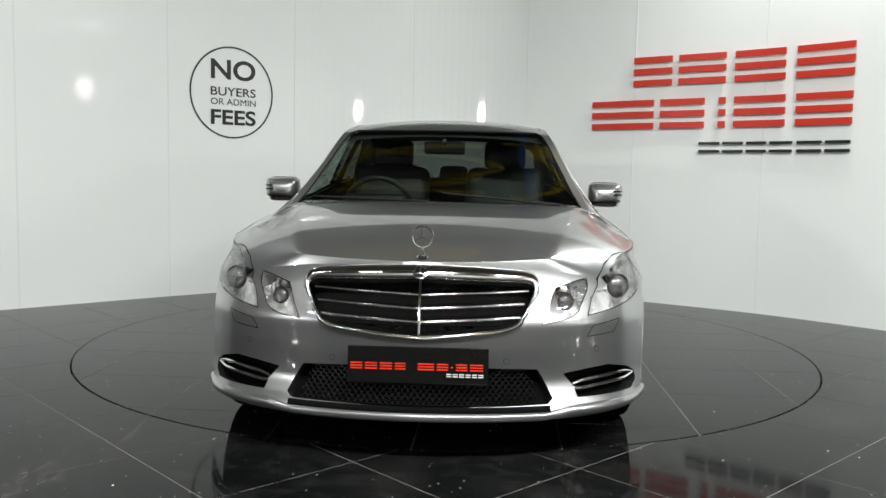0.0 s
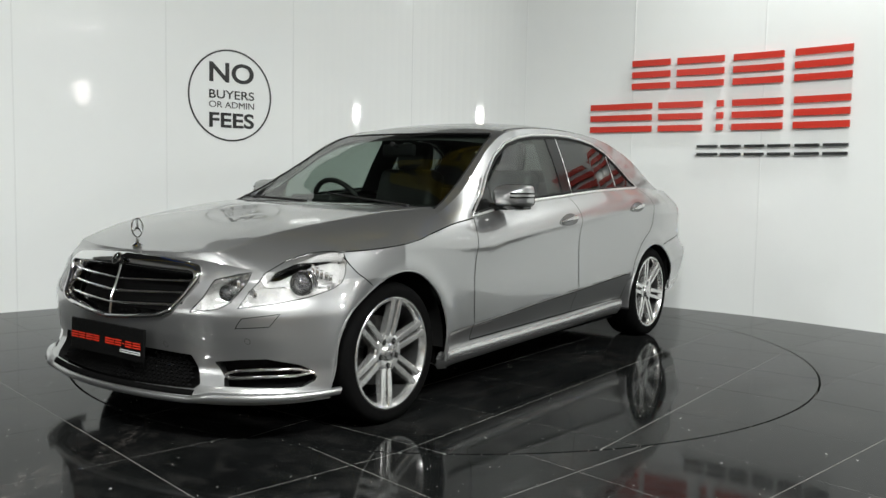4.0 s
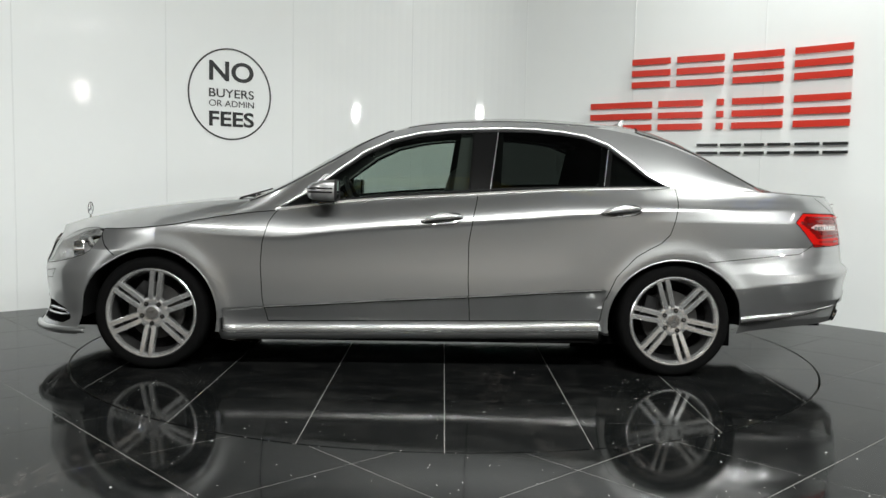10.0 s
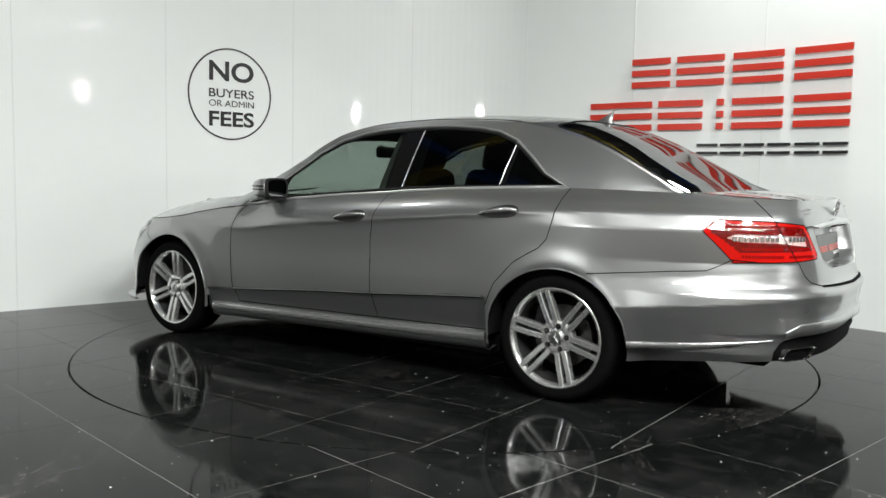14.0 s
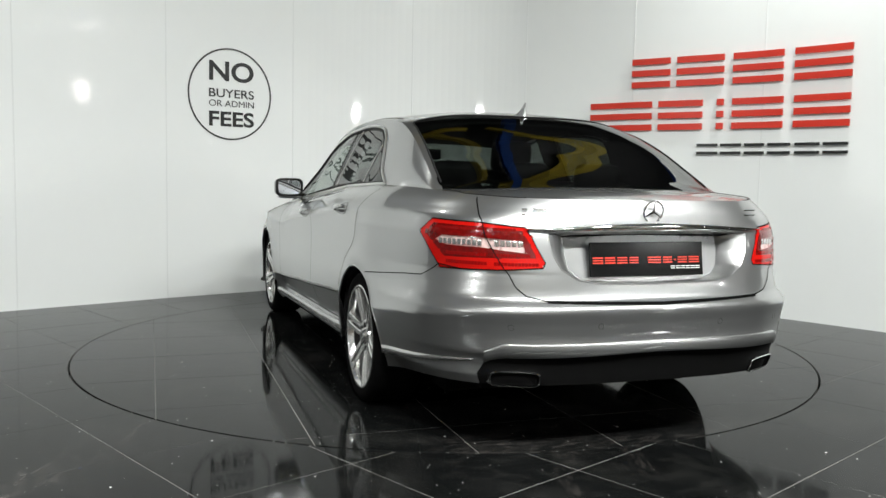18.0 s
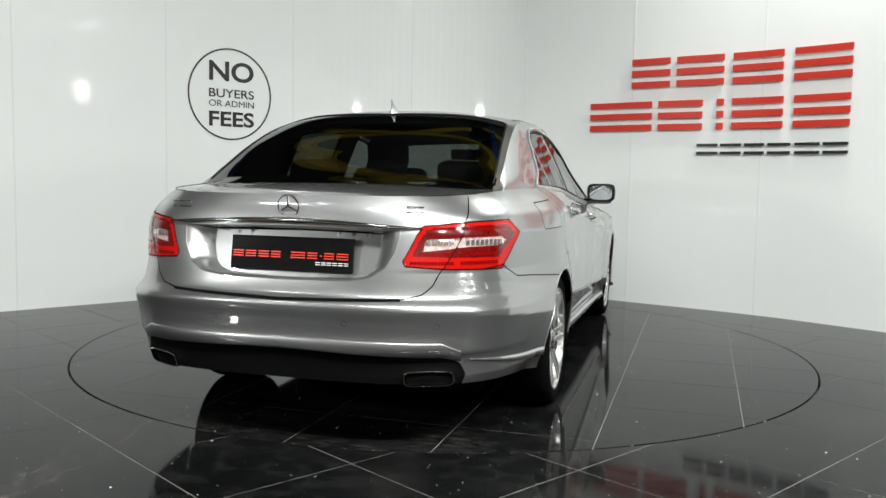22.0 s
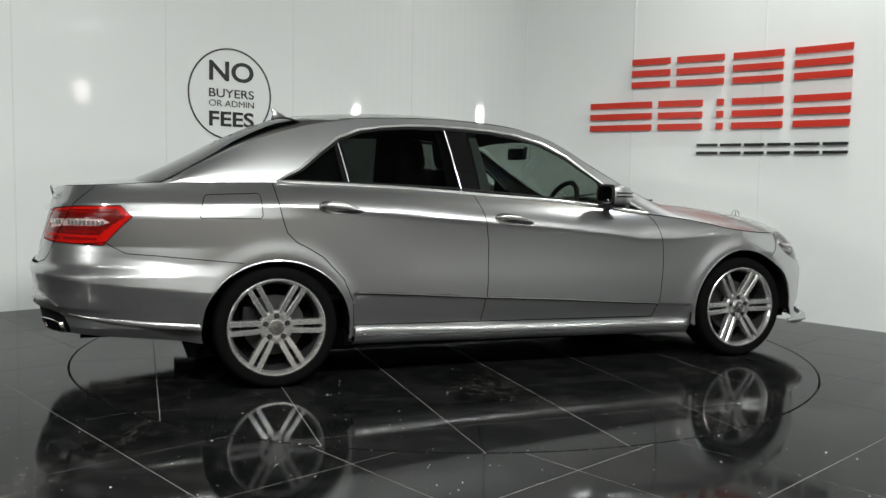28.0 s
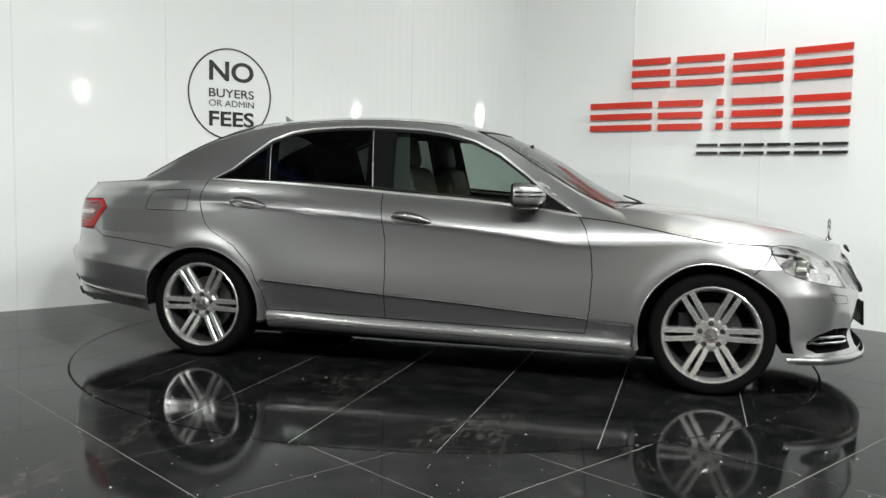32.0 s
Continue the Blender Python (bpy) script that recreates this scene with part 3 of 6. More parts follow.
def half_width(x, z):
    dz = z - crease_z(x)
    up = np.clip(dz, 0, None)
    wing_ = np.clip((x - 0.6) / 0.6, 0, 1)
    w = 0.922 - 0.22 * (1 - wing_) * up - (4.6 - 2.9 * np.clip((x - 0.3) / 0.5, 0, 1) + 2.7 * wing_) * up ** 2 - 0.040 * np.clip((-0.8 - x) / 0.6, 0, 1) * np.clip(up / 0.11, 0, 1.2) ** 1.5
    dn = np.clip(-dz, 0, 0.5)
    span = np.maximum(crease_z(x) - low_z(x), 0.2)
    w = w - 0.010 * np.sin(np.clip(dn / span, 0, 1) ** 0.75 * np.pi) * (0.5 - 0.5 * np.cos(np.pi * np.clip((1.25 - np.abs(x)) / 0.75, 0, 1))) - 0.002 * np.clip(dn / 0.02, 0, 1) * (1 - np.clip((x - 0.8) / 0.3, 0, 1)) * np.clip((x + 1.5) / 0.3, 0, 1)
    low = np.clip(low_z(x) - z, 0, None)
    between = (x > -1.05) & (x < 1.05)
    w = w - np.where(between, 0.010 * np.clip(low / 0.012, 0, 1) + 0.28 * low, 0.06 * low)
    for (hx, hz_), r in zip(HUBS, ARCH_R):
        d = np.hypot(x - hx, z - hz_)
        w = w + 0.010 * np.exp(-((d - r - 0.015) / 0.055) ** 2)
    w = w - 0.040 * np.clip((z - 0.865) / 0.10, 0, 1.0) * np.clip((-1.25 - x) / 0.60, 0, 1)
    w = w - 0.085 * np.clip((-1.60 - x) / 0.80, 0, 1.2) ** 1.3 * np.clip((z - 0.58) / 0.14, 0, 1)
    w = w - 0.60 * np.clip(0.325 - z, 0, None) * np.clip((-1.72 - x) / 0.15, 0, 1)
    # the headlamps lean in towards the bonnet
    w = w - 0.62 * np.clip(z - 0.66, 0, 0.14) * np.clip((x - 1.40) / 0.40, 0, 1)
    # the rear bumper's shoulder: a shelf above its crease, a face that leans in below it
    tail = np.clip((-1.40 - x) / 0.60, 0, 1)
    tail = tail * tail * (3 - 2 * tail)
    shelf = z - np.interp(x, [-2.6, -2.42, -1.75], [0.590, 0.562, 0.500])
    w = w + tail * (-0.026 * np.clip(shelf / 0.13, 0, 1) - 0.038 * np.clip(-shelf / 0.19, 0, 1))
    # the doors roll in towards the sill
    roll = np.clip((0.58 - z) / 0.28, 0, 1)
    w = w - 0.020 * roll * roll * np.clip((1.25 - np.abs(x)) / 0.35, 0, 1)
    return w


def outline(z, s):
    """Plan place of the body at height z; s in 0..1 front corner, 1..2 side, 2..3 rear corner."""
    z, s = np.broadcast_arrays(np.asarray(z, float), np.asarray(s, float))
    a = np.clip(s, 0, 1) * np.pi / 2
    n = front_n(z)
    fy = np.sin(a).clip(1e-9) ** (2 / n)
    fx = XS_F + (front_x(z) - 0.25 * fy ** 2 - XS_F) * np.cos(a).clip(1e-9) ** (2 / n)
    b = np.clip(s - 2, 0, 1) * np.pi / 2
    m = rear_n(z)
    rx = XS_R + (rear_x(z) - XS_R) * np.sin(b).clip(1e-9) ** (2 / m)
    ry = np.cos(b).clip(1e-9) ** (2 / m)
    t = np.clip(s - 1, 0, 1)
    x = np.where(s <= 1, fx, np.where(s >= 2, rx, XS_F + (XS_R - XS_F) * t))
    k = np.where(s <= 1, fy, np.where(s >= 2, ry, 1.0))
    return x, k * half_width(x, z)


# s runs evenly along the flank: a table of lengths at mid height
_end = np.concatenate([[0], np.geomspace(1e-9, 0.02, 400), np.linspace(0.02, 0.5, 300)[1:]])
_corner = np.concatenate([_end, 1 - _end[::-1][1:]])
_s = np.concatenate([_corner, np.linspace(1, 2, 600)[1:-1], 2 + _corner])
_k1, _k2 = len(_corner) - 1, len(_s) - len(_corner)
_x, _y = outline(0.55, _s)
_len = np.concatenate([[0], np.cumsum(np.hypot(np.diff(_x), np.diff(_y)))])
# both corners keep one measure along the skin: the nose to the front flank, the rear flank to the tail
_len = np.interp(_len, [0, _len[_k1], _len[_k2], _len[-1]], [0, 1.6132, 4.4157, 6.0713])
FLANK = float(_len[-1])
_nose, _tail = _s < 0.9, _s > 2.1


def flank(q, z):
    """A point of the body's skin: q metres along the flank from the nose, at height z."""
    x, y = outline(z, np.interp(q, _len, _s))
    return np.stack([x, y, np.broadcast_to(z, x.shape)], -1)


def ref_x(q):
    return np.interp(q, _len, _x)


hood_c = spline([2.30, 2.183, 2.112, 1.935, 1.758, 1.58, 1.402, 1.224, 1.08, 0.95, 0.7], [0.70, 0.738, 0.760, 0.819, 0.858, 0.889, 0.914, 0.935, 0.946, 0.952, 0.955])
boot_c = spline([-1.6, -1.85, -2.1, -2.33, -2.47, -2.55], [1.06, 1.056, 1.045, 1.025, 1.004, 0.985])
glass_c = spline([1.25, 0.955, 0.83, 0.686, 0.507, 0.327, 0.147, -0.033, -0.2, -0.37, -0.54, -0.72, -0.89, -1.066, -1.242, -1.348, -1.455, -1.6, -1.78, -1.964, -2.1],
                 [0.84, 0.957, 1.012, 1.092, 1.204, 1.297, 1.366, 1.414, 1.436, 1.450, 1.457, 1.457, 1.450, 1.439, 1.418, 1.393, 1.356, 1.292, 1.194, 1.100, 1.04])
rail_z = spline([1.05, 0.90, 0.76, 0.586, 0.459, 0.30, 0.143, -0.017, -0.177, -0.34, -0.5, -0.66, -0.82, -1.0, -1.2, -1.4, -1.6, -1.8, -2.0],
                [0.885, 0.935, 0.995, 1.09, 1.165, 1.265, 1.335, 1.372, 1.389, 1.398, 1.402, 1.400, 1.393, 1.382, 1.352, 1.298, 1.220, 1.118, 1.008])
rail_y = spline([1.05, 0.76, 0.3, 0.0, -0.5, -0.9, -1.2, -1.6, -2.0], [0.785, 0.748, 0.64, 0.606, 0.603, 0.612, 0.630, 0.672, 0.71])


def top_edge(x):
    """Half width of the body at its upper edge, by x."""
    q = np.linspace(0, FLANK, 1500)
    p = flank(q, top_z(ref_x(q)))
    o = np.argsort(p[:, 0])
    return np.interp(x, p[o, 0], p[o, 1]), np.interp(x, p[o, 0], p[o, 2])


def cabin(x, w):
    """A point of the greenhouse: w 0..1 from the belt to the roof rail, 1..2 on to the middle of the roof."""
    x, w = np.broadcast_arrays(np.asarray(x, float), np.asarray(w, float))
    y0, z0 = top_edge(x)
    y1, z1, zc = rail_y(x), rail_z(x), glass_c(x)
    t = np.clip(w, 0, 1)
    k = np.clip(w - 1, 0, 1)
    y = np.where(w <= 1, y0 + (y1 - y0) * t + 0.008 * np.sin(np.pi * t), y1 * (1 - k))
    bend = 2.3 + 2.0 * np.clip((-1.1 - x) / 0.3, 0, 1) + 0.8 * np.clip((x - 0.2) / 0.3, 0, 1)
    z = np.where(w <= 1, z0 + (z1 - z0) * t, zc + (z1 - zc) * (1 - k) ** bend)
    return np.stack([x, y, z], -1)


def deck(x, k, mid_z, p):
    """A point of the bonnet or boot lid: k 0 at its side edge, 1 in the middle."""
    x, k = np.broadcast_arrays(np.asarray(x, float), np.asarray(k, float))
    y0, z0 = top_edge(x)
    zc = np.maximum(mid_z(x), z0)
    y = y0 * (1 - k)
    z = zc + (z0 - zc) * (1 - k) ** p
    return np.stack([x, y, z], -1)


def arch_ring(k, grow=0.0, n=48):
    """The wheel arch's outline on the flank, as (q, z)."""
    (hx, hz_), (rx, rz) = HUBS[k], ARCH[k]
    a = np.linspace(0, 2 * np.pi, n, endpoint=False)
    x = hx + (rx + grow) * np.cos(a)
    return list(zip(np.interp(-x, -_x, _len), hz_ + (rz + grow) * np.sin(a)))


# outlines on the flank as (metres from the nose, height)
END = FLANK + 0.1
LAMP = [(0.640, 0.556), (0.664, 0.62), (0.715, 0.69), (0.80, 0.742), (0.88, 0.766), (0.96, 0.773), (1.025, 0.765), (1.045, 0.735), (1.040, 0.69), (1.020, 0.652), (0.985, 0.628), (0.90, 0.601), (0.79, 0.578)]
LAMP_IN = [(0.446, 0.533), (0.482, 0.59), (0.507, 0.650), (0.522, 0.662), (0.61, 0.684), (0.662, 0.692), (0.640, 0.640), (0.598, 0.572), (0.565, 0.552), (0.52, 0.543)]
GRILLE = [(-0.1, 0.742), (0.243, 0.735), (0.40, 0.724), (0.446, 0.712), (0.457, 0.686), (0.441, 0.639), (0.40, 0.571), (0.365, 0.524), (0.309, 0.504), (0.117, 0.481), (-0.1, 0.470)]
GRILLE_IN = [(-0.1, 0.690), (0.405, 0.678), (0.427, 0.668), (0.42, 0.64), (0.386, 0.575), (0.352, 0.536), (0.30, 0.520), (0.117, 0.499), (-0.1, 0.490)]
MESH = [(-0.1, 0.372), (0.233, 0.366), (0.405, 0.359), (0.461, 0.251), (0.441, 0.232), (-0.1, 0.226)]
FOG = [(0.505, 0.338), (0.62, 0.352), (0.73, 0.358), (0.86, 0.335), (0.93, 0.305), (0.95, 0.27), (0.90, 0.246), (0.57, 0.248), (0.55, 0.29)]
NOSE = [(-0.1, 0.0), (1.12, 0.0), (1.12, 0.3), (1.176, 0.632), (1.10, 0.682), (1.03, 0.750), (0.95, 0.9), (-0.1, 0.9)]
DOOR_F = [(2.068, 1.1), (2.063, 0.888), (2.040, 0.86), (2.017, 0.82), (1.987, 0.714), (1.977, 0.593), (1.987, 0.406), (2.012, 0.278), (3.122, 0.290), (3.107, 0.515), (3.107, 0.73), (3.132, 0.882), (3.162, 1.0), (3.17, 1.1)]
DOOR_R = [(3.17, 1.1), (3.162, 1.0), (3.132, 0.882), (3.107, 0.73), (3.107, 0.515), (3.122, 0.290), (3.845, 0.300), (3.862, 0.428), (3.918, 0.555), (4.024, 0.667), (4.10, 0.713), (4.161, 0.745), (4.207, 0.792), (4.232, 0.87), (4.252, 0.963), (4.262, 1.04), (4.262, 1.1)]
TAIL_GAP = [(4.421, 0.643), (4.792, 0.680), (4.93, 0.689), (5.026, 0.742)]
BUMPER_R = [(4.421, 0.643), (4.792, 0.68), (4.93, 0.689), (5.026, 0.742), (5.395, 0.739), (5.455, 0.671), (5.50, 0.640), (5.58, 0.624), (END, 0.611), (END, 0.0), (4.42, 0.0)]
BOOT = [(5.142, 1.2), (5.161, 1.003), (5.283, 0.919), (5.315, 0.866), (5.395, 0.739), (5.455, 0.671), (5.50, 0.640), (5.58, 0.624), (END, 0.611), (END, 1.2)]
TAIL = [(4.882, 0.866), (4.958, 0.917), (5.27, 0.911), (5.519, 0.895), (5.555, 0.86), (5.602, 0.765), (5.585, 0.745), (5.391, 0.735), (5.038, 0.728)]
TAIL_IN = [(4.925, 0.864), (4.978, 0.901), (5.27, 0.896), (5.507, 0.882), (5.532, 0.852), (5.567, 0.782), (5.065, 0.774)]
TAIL_BAND = [(5.002, 0.838), (5.052, 0.856), (5.283, 0.854), (5.499, 0.846), (5.52, 0.800), (5.285, 0.818), (5.071, 0.820)]
RECESS = [(5.637, 0.874), (5.645, 0.80), (5.674, 0.740), (5.733, 0.702), (5.817, 0.688), (END, 0.680), (END, 0.886)]
RECESS_IN = [(5.755, 0.874), (5.752, 0.81), (5.755, 0.758), (5.781, 0.722), (5.836, 0.706), (END, 0.699)]
VALANCE = [(5.30, 0.24), (5.31, 0.33), (5.335, 0.375), (5.39, 0.402), (5.50, 0.412), (END, 0.424), (END, 0.0), (5.30, 0.0)]
FLAP = [(4.335, 0.862), (4.548, 0.862), (4.556, 0.875), (4.540, 0.962), (4.528, 0.974), (4.345, 0.985), (4.333, 0.97), (4.326, 0.88)]
WASHER = [(0.63, 0.478), (0.66, 0.518), (0.806, 0.537), (0.765, 0.487)]


def inside(poly, x, y):
    r = np.zeros(np.shape(x), bool)
    n = len(poly)
    for i in range(n):
        (ax, ay), (bx, by) = poly[i], poly[(i + 1) % n]
        if ay != by:
            r ^= ((ay > y) != (by > y)) & (x < (bx - ax) * (y - ay) / (by - ay) + ax)
    return r


def snap(a, b, poly, reach, locked):
    """Draws grid points that lie near the outline onto it."""
    best = np.full(a.shape, 9.0)
    na, nb = a.copy(), b.copy()
    n = len(poly)
    for i in range(n):
        (px, py), (qx, qy) = poly[i], poly[(i + 1) % n]
        dx, dy = qx - px, qy - py
        L = dx * dx + dy * dy
        if L < 1e-12:
            continue
        t = np.clip(((a - px) * dx + (b - py) * dy) / L, 0, 1)
        cx, cy = px + t * dx, py + t * dy
        d = np.hypot(a - cx, b - cy)
        m = d < best
        best[m], na[m], nb[m] = d[m], cx[m], cy[m]
    m = (best < reach) & ~locked
    a[m], b[m] = na[m], nb[m]
    locked |= m


def flank_normal(q, z):
    e = 0.004
    du = flank(np.clip(q + e, 0, FLANK), z) - flank(np.clip(q - e, 0, FLANK), z)
    dv = flank(q, z + e) - flank(q, z - e)
    n = np.cross(du, dv)
    n /= np.linalg.norm(n, axis=-1, keepdims=True) + 1e-12
    return n


def on_flank(q, z, off=0.0):
    q, z = np.asarray(q, float), np.asarray(z, float)
    n = flank_normal(q, z)
    p = flank(q, z)
    # outward: away from the car's middle
    s = np.sign(np.sum(n * (p - np.array([0, 0, 0.5])) * (0.3, 1, 0), -1, keepdims=True))
    return p + n * s * np.asarray(off)[..., None]


def sub_mesh(P, F, sel):
    f = F[sel]
    used, inv = np.unique(f.ravel(), return_inverse=True)
    return P[used], inv.reshape(f.shape)


SHADE = {}


def remember(Pts, N):
    """Keeps the surface's true normals for its points, so that cut edges shade as smoothly as the sheet."""
    for p, n in zip(np.round(Pts, 4).tolist(), N.tolist()):
        SHADE[tuple(p)] = n


def true_normals(me):
    out, hit = [], 0
    for v, vn in zip(me.vertices, me.vertex_normals):
        x_, y_, z_ = v.co
        n = SHADE.get((round(x_, 4), round(abs(y_), 4), round(z_, 4)))
        if n is None:
            out.append(tuple(vn.vector))
        else:
            hit += 1
            out.append((n[0], n[1] if y_ > 0 else (-n[1] if y_ < 0 else 0.0), n[2]))
    if hit > 20:
        me.normals_split_custom_set_from_vertices(out)


def both(name, P, F, mat, label="", weld=True):
    """One mesh of a form and its mirror image, joined along the middle."""
    bm = bmesh.new()
    for s in (1, -1):
        vs = [bm.verts.new((float(x), float(y) * s, float(z))) for x, y, z in P]
        for f in F:
            ids = list(dict.fromkeys(f if s > 0 else f[::-1]))
            if len(ids) > 2:
                try:
                    bm.faces.new([vs[i] for i in ids])
                except ValueError:
                    pass
    mid_v = [v for v in bm.verts if abs(v.co.y) < 0.004]
    for v in mid_v:
        v.co.y = 0
    bmesh.ops.remove_doubles(bm, verts=mid_v, dist=0.0015)
    for f in bm.faces:
        f.smooth = True
    me = bpy.data.meshes.new(name)
    bm.to_mesh(me)
    bm.free()
    me.materials.append(mat)
    true_normals(me)
    ob = new(name, me)
    ob.parent = car
    if label:
        ob["label"] = label
    return ob


def each_side(name, P, F, mat, label="", parent=None):
    out = []
    for s in (1, -1):
        ob = piece(name, P * (1, s, 1), F if s > 0 else F[:, ::-1], mat, (parent[0 if s > 0 else 1] if parent else car), label, smooth=True)
        true_normals(ob.data)
        out.append(ob)
    return out


# the flank's grid, drawn onto the outlines
NQ, NZ = 500, 72
q = np.repeat(np.linspace(0, FLANK, NQ)[:, None], NZ, 1)
v = np.repeat(np.linspace(0, 1, NZ)[None], NQ, 0)
zb, zt = low_edge(ref_x(q)), top_z(ref_x(q))
z = zb + (zt - zb) * v
locked = np.zeros(q.shape, bool)
locked[:, -1] = True
for ring in (arch_ring(0), arch_ring(1), LAMP, LAMP_IN, GRILLE, GRILLE_IN, TAIL, BOOT, MESH, FOG, RECESS, DOOR_F, DOOR_R, TAIL_BAND, TAIL_IN, BUMPER_R, NOSE, VALANCE):
    snap(q, z, ring, 0.0068, locked)
q = np.clip(q, 0, FLANK)
P3 = on_flank(q, z).reshape(-1, 3)
N3 = on_flank(q, z, np.ones(q.shape)).reshape(-1, 3) - P3
remember(P3, N3)
idx = np.arange(NQ * NZ).reshape(NQ, NZ)
F4 = np.stack([idx[:-1, :-1], idx[1:, :-1], idx[1:, 1:], idx[:-1, 1:]], -1).reshape(-1, 4)
cq, cz = q.ravel()[F4].mean(1), z.ravel()[F4].mean(1)
kind = np.full(len(F4), "quarter", dtype="U12")
kind[cq < 2.1] = "fender"
kind[(cz < 0.285) & (cq > 1.5) & (cq < 4.1)] = "sill"
kind[(cz < np.interp(cq, [1.784, 3.827], [0.222, 0.246])) & (cq > 1.5) & (cq < 4.1)] = "under"
for nm, ring in (("nose", NOSE), ("door_f", DOOR_F), ("door_r", DOOR_R), ("bumper_r", BUMPER_R), ("boot", BOOT), ("tail", TAIL), ("tail_in", TAIL_IN), ("band", TAIL_BAND), ("recess", RECESS),
                 ("valance", VALANCE), ("grille", GRILLE), ("grille_in", GRILLE_IN), ("lamp", LAMP), ("lamp_in", LAMP_IN), ("mesh", MESH), ("fog", FOG)):
    kind[inside(ring, cq, cz)] = nm
kind[(cz < 0.225) & (((cq > 3.832) & (cq < 4.42)) | ((cq > 1.40) & (cq < 1.78))) & (kind != "nose")] = "flap"
for k in (0, 1):
    kind[inside(arch_ring(k), cq, cz)] = "hole"
    kind[(cz < 0.222) & (np.abs(cq - (1.60, 4.0)[k]) < 0.22) & (kind != "hole") & (kind != "nose")] = "flap"


def skin(names):
    return sub_mesh(P3, F4, np.isin(kind, names))


def skin_off(names, off):
    Pq = on_flank(q.ravel(), z.ravel(), np.full(q.size, off))
    return sub_mesh(Pq, F4, np.isin(kind, names))


def wall_strip(ring, a, b, n=3, closed=True, step=0.015):
    """A narrow wall along an outline of the flank, from depth a to depth b."""
    pts = []
    m = len(ring)
    for i in range(m if closed else m - 1):
        p, r = np.array(ring[i]), np.array(ring[(i + 1) % m])
        k = max(1, int(np.hypot(*(r - p)) / step))
        pts += [p + (r - p) * j / k for j in range(k)]
    if not closed:
        pts.append(np.array(ring[-1]))
    pts = np.array(pts)
    pts[:, 0] = np.clip(pts[:, 0], 0, FLANK)
    rows = np.stack([on_flank(pts[:, 0], pts[:, 1], np.full(len(pts), a + (b - a) * t)) for t in np.linspace(0, 1, n)])
    N = len(pts)
    fs = []
    for r in range(n - 1):
        for i in range(N if closed else N - 1):
            j = (i + 1) % N
            fs.append((r * N + i, r * N + j, (r + 1) * N + j, (r + 1) * N + i))
    return rows.reshape(-1, 3), np.array(fs)


def line_on_flank(pts, step=0.012):
    out = []
    for p, r in zip(pts, pts[1:]):
        p, r = np.array(p), np.array(r)
        k = max(1, int(np.hypot(*(r - p)) / step))
        out += [p + (r - p) * j / k for j in range(k)]
    out.append(np.array(pts[-1]))
    return np.array(out)


def gap_on_flank(name, pts, width=0.0045, off=0.0012, mat=None, sides=(1, -1)):
    """A dark shut line on the skin."""
    c = line_on_flank(pts)
    d = np.gradient(c, axis=0)
    d /= np.linalg.norm(d, axis=1, keepdims=True) + 1e-12
    nrm = np.stack([-d[:, 1], d[:, 0]], 1) * width / 2
    L, R = c + nrm, c - nrm
    a = on_flank(np.clip(L[:, 0], 0, FLANK), L[:, 1], np.full(len(c), off))
    b = on_flank(np.clip(R[:, 0], 0, FLANK), R[:, 1], np.full(len(c), off))
    P = np.concatenate([a, b])
    n = len(c)
    F = np.array([(i, i + 1, n + i + 1, n + i) for i in range(n - 1)])
    for s in sides:
        piece(name, P * (1, s, 1), F, mat or M["black"], car, smooth=True)


both("front_bumper", *skin(["nose"]), M["paint"])
both("rear_bumper", *skin(["bumper_r"]), M["paint"])
each_side("fender", *skin(["fender"]), M["paint"])
door_f = each_side("front_door", *skin(["door_f"]), M["paint"])
door_r = each_side("rear_door", *skin(["door_r"]), M["paint"])
each_side("quarter_panel", *skin(["quarter"]), M["paint"])
each_side("side_sill", *skin(["sill"]), M["paint"])
each_side("sill_underside", *skin(["under"]), M["plastic"])


def sweep(name, qs, rows, mat, label="", joined=False, parent=None):
    """A moulding along the flank: rows of (height, stand-off), each by q or constant."""
    qs = np.asarray(qs, float)
    pts = [on_flank(qs, np.broadcast_to(zz, qs.shape).astype(float), np.broadcast_to(off, qs.shape).astype(float)) for zz, off in rows]
    n = len(qs)
    P = np.concatenate(pts)
    F = np.array([(r * n + i, r * n + i + 1, (r + 1) * n + i + 1, (r + 1) * n + i) for r in range(len(rows) - 1) for i in range(n - 1)])
    return both(name, P, F, mat, label) if joined else each_side(name, P, F, mat, label, parent)


qs = np.linspace(1.766, 3.846, 90)
zt_, zb_2 = np.interp(qs, [1.784, 3.16, 3.827], [0.256, 0.270, 0.294]), np.interp(qs, [1.784, 3.827], [0.220, 0.244])
sweep("sill_strip", qs, [(zt_, -0.004), (zt_, 0.020), (zt_ - 0.004, 0.026), (zb_2 + 0.006, 0.034), (zb_2, 0.030), (zb_2, -0.004)], M["lit_paint"], "silver strip along the sill in paint lightened as if lit")
sweep("sill_skirt", qs, [(zb_2 - 0.001, 0.028), (zb_2 - 0.004, 0.029), (zb_2 - 0.042, 0.016), (zb_2 - 0.050, 0.006), (zb_2 - 0.050, -0.06)], M["paint"], "silver skirt under the sill strip")
qs = np.linspace(4.630, 5.29, 40)
zt_, zb_2 = np.interp(qs, [4.63, 5.033, 5.29], [0.343, 0.374, 0.393]), np.interp(qs, [4.63, 5.033, 5.29], [0.311, 0.352, 0.391])
